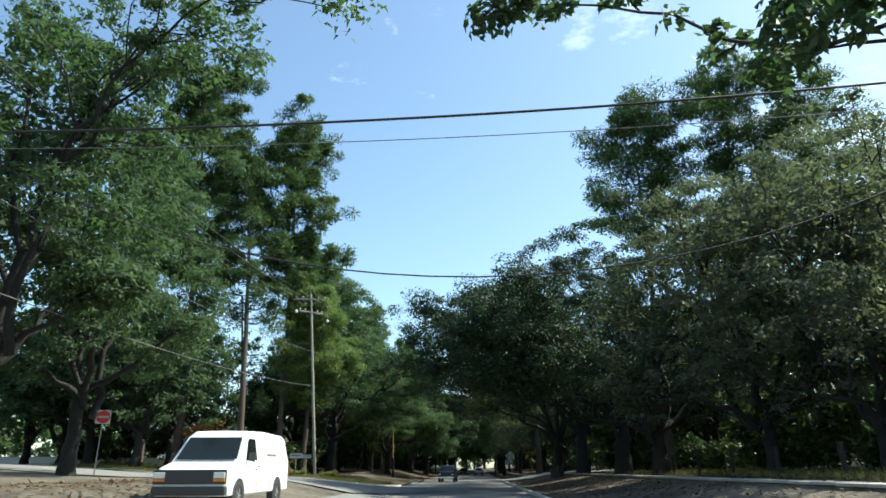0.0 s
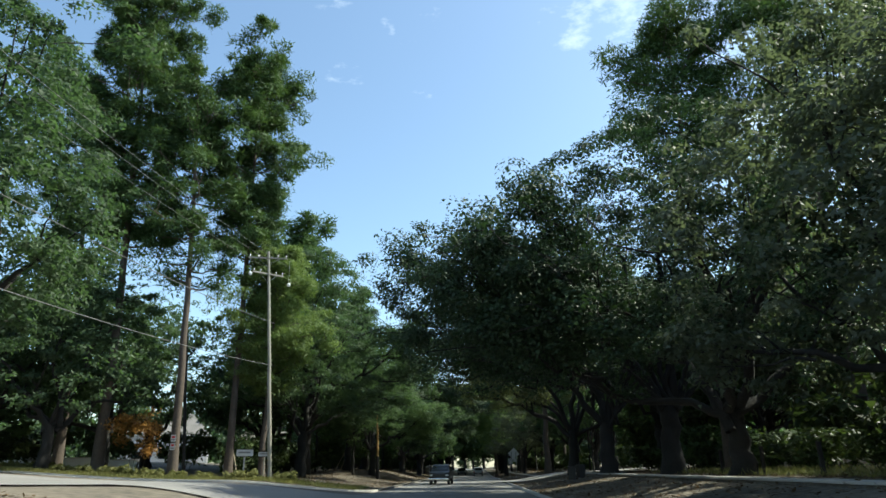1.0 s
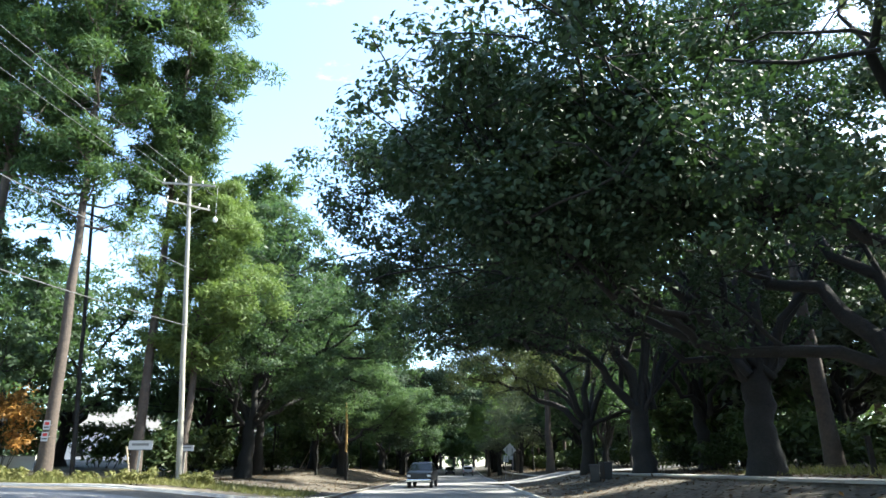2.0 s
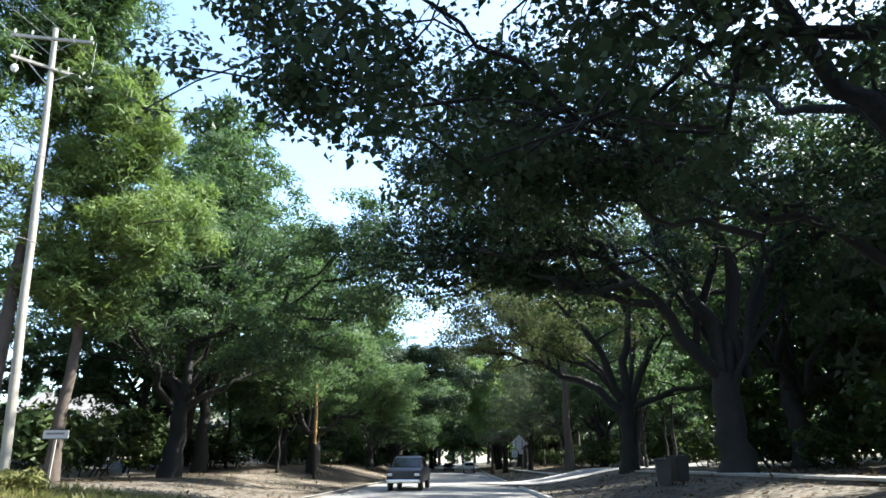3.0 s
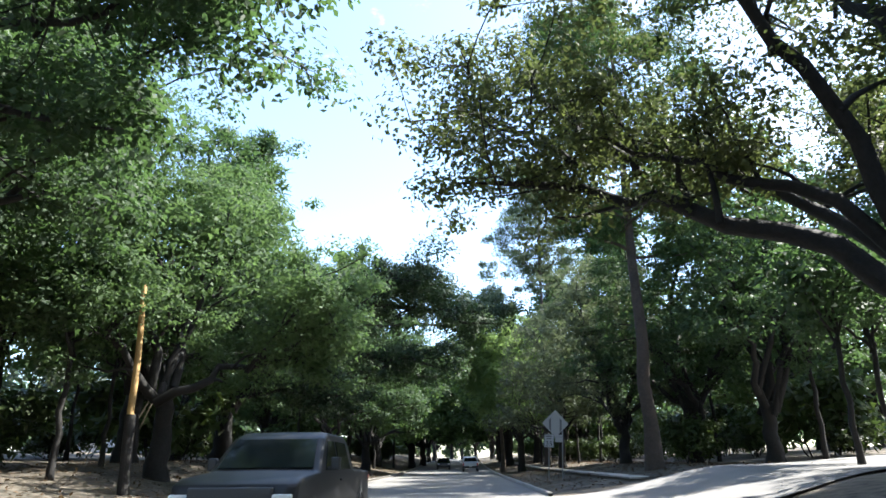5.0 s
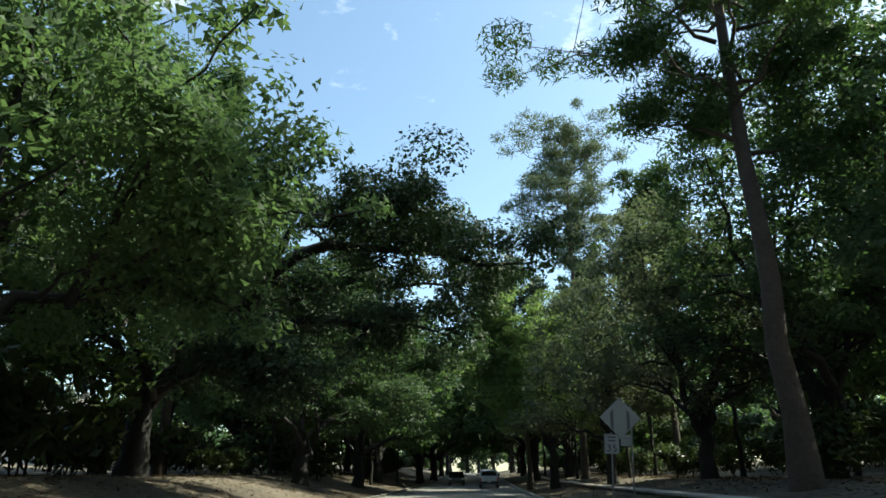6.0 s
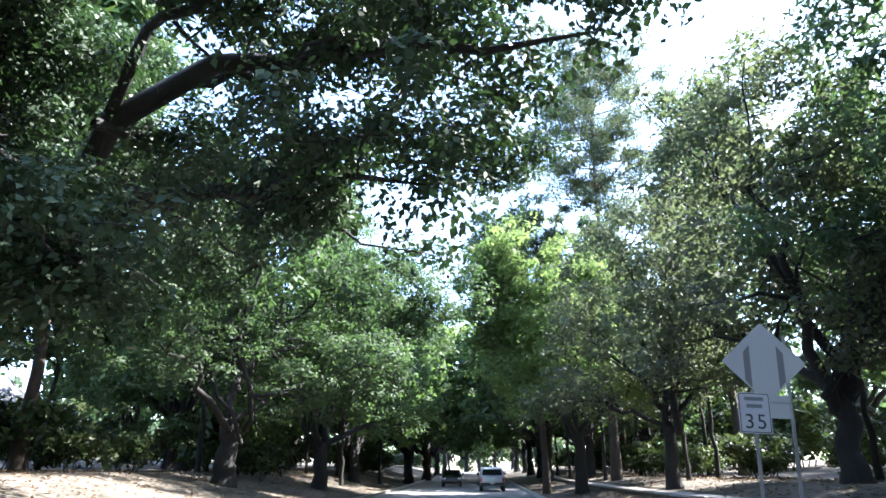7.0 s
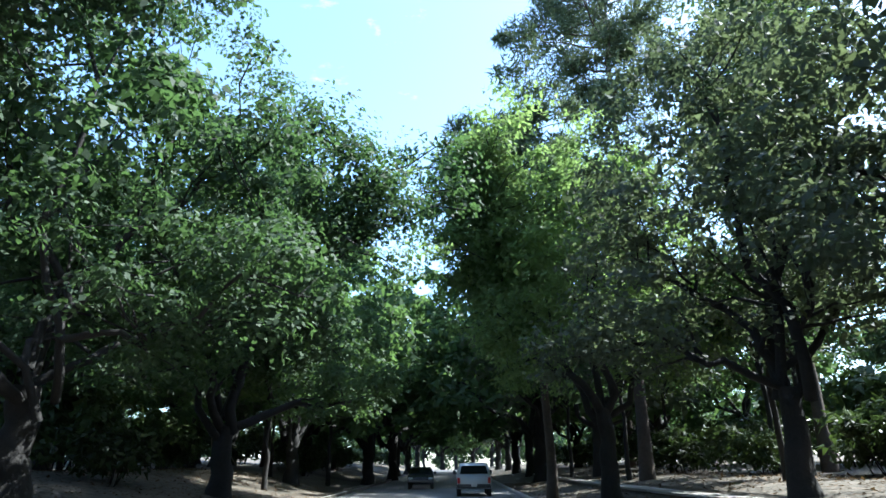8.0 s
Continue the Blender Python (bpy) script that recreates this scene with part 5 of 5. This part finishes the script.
oak("oak_tree", -12.6, 132, 19, 9.0, 3.0, 0.5, 44000, 0.18, OAK_LEAF, 43, limbs=7, reach=((10.2, 0, 10.8), (8.2, 0, 12.2), (11.2, 1, 9.4), (8.6, -4, 6.4), (7.4, 5, 6.6)), label="dense dark green oak with leaves down to head height", low=-0.1, keep=0.6, drape=9000, drape_r=1.3, bough0=4, core=7000, thick=0.6)
oak("oak_tree", -10.5, 143, 17, 8.0, 3.0, 0.45, 29920, 0.23, OAK_LEAF_MID, 44, limbs=7, reach=((6, 0, 15.5),), label="dense green oak beside the shaded road", low=-0.1, tri=True)

# ---- woods further off and behind, copies of a few trees ----
far_oaks = [oak("oak_tree", -11, 158, 18, 8.5, 3.2, 0.42, 5600, 0.66, OAK_LEAF_MID, 51, limbs=7, label="green oak in the far row along the road", low=0.0, leaf_low=3.0, clump=1.5, second=4, third=2, core=1400, group="far trees", tri=True),
            oak("oak_tree", 10, 160, 19, 8.5, 3.5, 0.42, 5600, 0.66, OAK_LEAF_GREY, 52, limbs=7, label="green oak in the far row along the road", low=0.0, leaf_low=3.0, clump=1.5, second=4, third=2, core=1400, group="far trees", tri=True),
            oak("oak_tree", -27, 100, 19, 8.5, 3.4, 0.42, 5600, 0.66, OAK_LEAF_MID, 53, limbs=7, label="shaded oak in the wood beside the road", low=0.0, leaf_low=3.0, clump=1.5, second=4, third=2, core=1400, group="far trees", tri=True)]
mid_oak = oak("oak_tree", -33.5, 64.5, 18, 8.0, 3.4, 0.45, 13000, 0.33, OAK_LEAF, 55, limbs=8, label="dark shaded oak beyond the side street", low=0.0, second=4, third=2, core=2200, tri=True, leaf_low=1.6, group="far trees")
for x, y, a, k in ((-40, 67, 70, 1.05), (-38, 90, 310, 1.15), (-37, 79, 40, 1.0), (-46, 86, 160, 1.2), (-26, 95, 200, 1.0), (-24.5, 127, 20, 1.0), (-22.5, 149, 100, 1.0), (-26, 160, 330, 1.1), (-21, 171, 60, 1.05), (-24, 184, 190, 1.1),
                   (27, 75, 170, 1.1), (23.5, 84, 220, 0.95), (19, 177, 310, 1.05), (22, 189, 250, 1.1),
                   (34, 40, 20, 1.2), (36, 66, 140, 1.2), (35, 88, 250, 1.2), (34, 134, 330, 1.2), (33, 156, 70, 1.2)):
    copy_thing(mid_oak, pose(x, y, gz(x, y), 0, 0, a) @ Matrix.Diagonal((k, k, k, 1)))
young = oak("young_tree", -13.0, 160, 9.5, 2.6, 4.6, 0.11, 2600, 0.26, OAK_LEAF, 57, limbs=5, label="slender young tree with a thin dark trunk in the shade", low=0.2, clump=0.8, second=3, core=300, tri=True, group="young trees")
for x, y, a, k in ((-14.5, 94, 30, 1.0), (-16, 100, 200, 0.9), (-20, 98, 80, 1.1), (-22.5, 108, 310, 1.0), (-17, 139, 250, 1.2), (-10.5, 150, 20, 1.1), (-14.5, 155, 170, 1.0), (-9.5, 163, 60, 1.2), (-12.5, 168, 280, 1.0), (-8.5, 178, 110, 1.2), (-23, 133, 330, 1.2), (-19, 145, 45, 1.0),
                   (14.5, 95.5, 190, 1.0), (18, 118, 100, 1.1), (16.5, 128, 10, 1.2), (11.5, 137, 230, 1.0), (14.5, 141, 320, 1.1), (9.5, 150.5, 70, 1.1), (13, 154, 150, 1.0), (8.5, 163, 290, 1.2), (12, 171, 35, 1.1), (9, 177, 205, 1.2), (18, 99, 260, 1.1), (20, 108, 20, 1.2), (16, 147, 75, 1.2)):
    copy_thing(young, pose(x, y, gz(x, y), 0, 0, a) @ Matrix.Diagonal((k, k, k, 1)))
rw = random.Random(7)
spots = [(-7.6, 171), (6.8, 167), (-6.6, 183), (7.4, 180), (-7.4, 196), (7.2, 194), (-7, 210), (7.5, 209), (-6.5, 226), (7, 224), (-14, 176), (14, 190), (-3, 262), (4, 268), (-12, 250), (13, 252), (0, 300), (-9, 300), (10, 300),
         (-24, 150), (-33, 160), (-22, 168), (-27, 182), (-20, 198), (-47, 146), (-42, 178), (-56, 52), (-44, 69), (-50, 72),
         (25, 72), (22, 86), (30, 126), (33, 142), (24, 168), (20, 186), (26, 204), (38, 78), (40, 50), (36, 26), (27, 14), (42, 110), (38, 132), (-40, 30), (-34, 12), (16, -12), (-14, -14), (28, -20), (-28, -22)]
for x, y in spots:
    k = rw.uniform(0.85, 1.15) if abs(x) > 8 else rw.uniform(1.05, 1.3)
    copy_thing(far_oaks[rw.randrange(3)], pose(x, y, gz(x, y), 0, 0, rw.uniform(0, 360)) @ Matrix.Diagonal((k, k, k * rw.uniform(0.9, 1.1), 1)))
far_pine = pine("pine_tree", -28, 108, 33, 5.5, 0.42, 0.36, 12150, PINE_LEAF, 54, label="dark pine in the wood beyond the side street", tuft=1.5, blade=(0.9, 0.26), group="far trees")
for x, y in [(-24, 99), (-22, 130), (33, 116), (18, 146), (-18, 176), (17, 178), (40, 92)]:
    k = rw.uniform(0.8, 1.1)
    copy_thing(far_pine, pose(x, y, gz(x, y), 0, 0, rw.uniform(0, 360)) @ Matrix.Diagonal((k, k, k, 1)))



def far_wood(x0, x1, y0, y1, h, count, seed):
    """A distant belt of woodland too far off to tell its trees apart."""
    r = np.random.default_rng(seed)
    n = int((x1 - x0) * (y1 - y0) / 9)
    c = np.stack([r.uniform(x0, x1, n), r.uniform(y0, y1, n), r.random(n) ** 0.8 * h], 1)
    top = np.array([0.65 + 0.5 * noise.noise(Vector((a * 0.09, b * 0.09, seed))) for a, b, _ in c])
    c[:, 2] *= top
    c[:, 2] += np.array([gz(a, b) for a, b, _ in c]) + 0.6
    V, F = leaf_arrays(r, c, r.uniform(1.6, 3.2, n), count, 1.2, 0.8, 0.7, 0.2, tri=True)
    tagged(new("far_wood", array_mesh("far_wood", V, F, OAK_LEAF)), "distant belt of dark green woodland", "woodland", kind="stuff")


far_wood(-95, -66, 40, 340, 15, 36000, 1)
far_wood(48, 74, -20, 340, 15, 36000, 2)
far_wood(-66, 60, 318, 350, 16, 30000, 3)

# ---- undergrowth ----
# the first shrub carries the understory shade in its leaf colour
bushes = [bush("shrub", -20, 96, 3.4, 3.0, 2.2, 1500, BUSH_LEAF_SHADED, 61, "evergreen shrub under the trees, shade put into its dark leaf colour", 0.37),
          bush("shrub", 18, 92, 3.6, 3.0, 2.6, 1500, BUSH_LEAF, 62, "green shrub in the shade under the trees", 0.37)]
rw = random.Random(3)
for i in range(58):
    side = -1 if i % 2 else 1
    y = 50 + 2.9 * i + rw.uniform(-2, 2) if side < 0 else 22 + 3.4 * i + rw.uniform(-2, 2)
    x = side * (rw.uniform(18, 27))
    if side < 0 and y < 76:
        x = -rw.uniform(34, 46)
        y += 22
    if side > 0 and 84 < y < 112:
        continue
    k = rw.uniform(1.0, 2.0)
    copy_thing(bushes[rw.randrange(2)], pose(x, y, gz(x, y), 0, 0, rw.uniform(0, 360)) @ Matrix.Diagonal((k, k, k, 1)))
for i in range(64):
    side = -1 if i % 2 else 1
    y = 97 + 2.4 * i + rw.uniform(-2, 2)
    x = side * rw.uniform(12.5, 18.5)
    if side < 0 and y < 128:
        x -= 9
    if side > 0 and y < 114:
        x += 8
    if side < 0 and 132 < y < 176 and abs(x + 0.34 * (y - 113)) < 3.0:
        x -= 6.5
    k = rw.uniform(0.6, 1.2)
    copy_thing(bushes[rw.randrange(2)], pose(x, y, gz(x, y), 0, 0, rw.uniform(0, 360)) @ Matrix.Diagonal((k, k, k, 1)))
for i in range(13):
    x, y = rw.uniform(17.4, 20.4), 27 + 4.4 * i + rw.uniform(-0.7, 0.7)
    k = rw.uniform(0.75, 1.15)
    copy_thing(bushes[1 if i % 3 else 0], pose(x, y, gz(x, y), 0, 0, rw.uniform(0, 360)) @ Matrix.Diagonal((k, k, 0.8 * k, 1)))
low_shrub = bush("low_shrub", -17.0, 62.2, 2.2, 1.4, 0.75, 1500, GRASS, 63, "low yellow-green shrub on the corner verge", 0.15, "corner shrubs")
for i in range(11):
    x = -18.6 - 1.9 * i + rw.uniform(-0.5, 0.5) if i > 0 else -13.9
    y = 62.4 + 0.35 * i + rw.uniform(-0.5, 0.5)
    k = rw.uniform(0.8, 1.25)
    copy_thing(low_shrub, pose(x, y, gz(x, y), 0, 0, rw.uniform(0, 360)) @ Matrix.Diagonal((k, k, k, 1)))
bush("autumn_shrub", -27.5, 66.5, 3.2, 2.4, 5.4, 2600, FALL_LEAF, 64, "small tree with orange autumn leaves by the side street", 0.22)
bush("autumn_shrub", 22, 34, 3.4, 2.4, 4.2, 2000, FALL_LEAF, 65, "shrub with orange autumn leaves behind the footpath", 0.22)

# ---- loose cover on the ground ----
rng = np.random.default_rng(5)


def scatter(name, n, regions, length, width, mat, label, category, up):
    P = []
    for x0, x1, y0, y1, share in regions:
        k = int(n * share)
        q = np.stack([rng.uniform(x0, x1, k), rng.uniform(y0, y1, k)], 1)
        P.append(q)
    P = np.concatenate(P)
    z = np.array([sit(a, b) for a, b in P])
    P = np.concatenate([P, z[:, None] + 0.05], 1)
    k = len(P)
    d = rng.normal(size=(k, 3))
    d[:, 2] = up * (0.7 + 0.5 * rng.random(k)) if up else rng.normal(0, 0.15, k)
    d /= np.linalg.norm(d, axis=1, keepdims=True)
    s = np.cross(d, rng.normal(size=(k, 3)) if up else np.tile([0.1, 0.1, 1.0], (k, 1)))
    s /= np.linalg.norm(s, axis=1, keepdims=True) + 1e-9
    L = (length * (0.5 + rng.random(k)))[:, None]
    W = (width * (0.5 + rng.random(k)))[:, None]
    V = np.stack([P, P + d * L * 0.5 + s * W * 0.5, P + d * L, P + d * L * 0.5 - s * W * 0.5], 1).reshape(-1, 3)
    tagged(new(name, array_mesh(name, V, np.arange(k * 4).reshape(-1, 4), mat)), label, category, kind="stuff")


scatter("leaf_litter", 56000, [(3.8, 18, 14, 84, 0.32), (3.8, 16, 100, 170, 0.2), (-20, -7.6, 62, 160, 0.4), (-16, -9, 8, 30, 0.08)], 0.17, 0.1, LITTER, "dry brown fallen leaves on the ground", "leaf litter", 0)
scatter("grass", 26000, [(-40, -13, 61, 64.5, 0.45), (-14, -8, 61, 66, 0.1), (12, 20, 20, 60, 0.25)], 0.32, 0.03, GRASS, "dry yellow-green grass tufts", "grass", 1.4)

# ---- slabs of the footpath ----
slab_bm = bmesh.new()
add_box(slab_bm, (0, 0, 0), (1.42, 1.46, 0.09), 0.012)
slab_mesh = mesh_of("slab", slab_bm, CONCRETE)
for base, x, y0, n in ((pave, 11.0, -8, 61), (pave2, 8.2, 102, 58)):
    for i in range(n):
        y = y0 + 1.5 * i
        s = new("slab", slab_mesh)
        s.parent = base
        s.matrix_world = pose(x + rw.uniform(-0.01, 0.01), y, gz(x, y) + 0.055 + rw.uniform(-0.006, 0.006), rw.uniform(-0.4, 0.4), rw.uniform(-0.4, 0.4), 0)
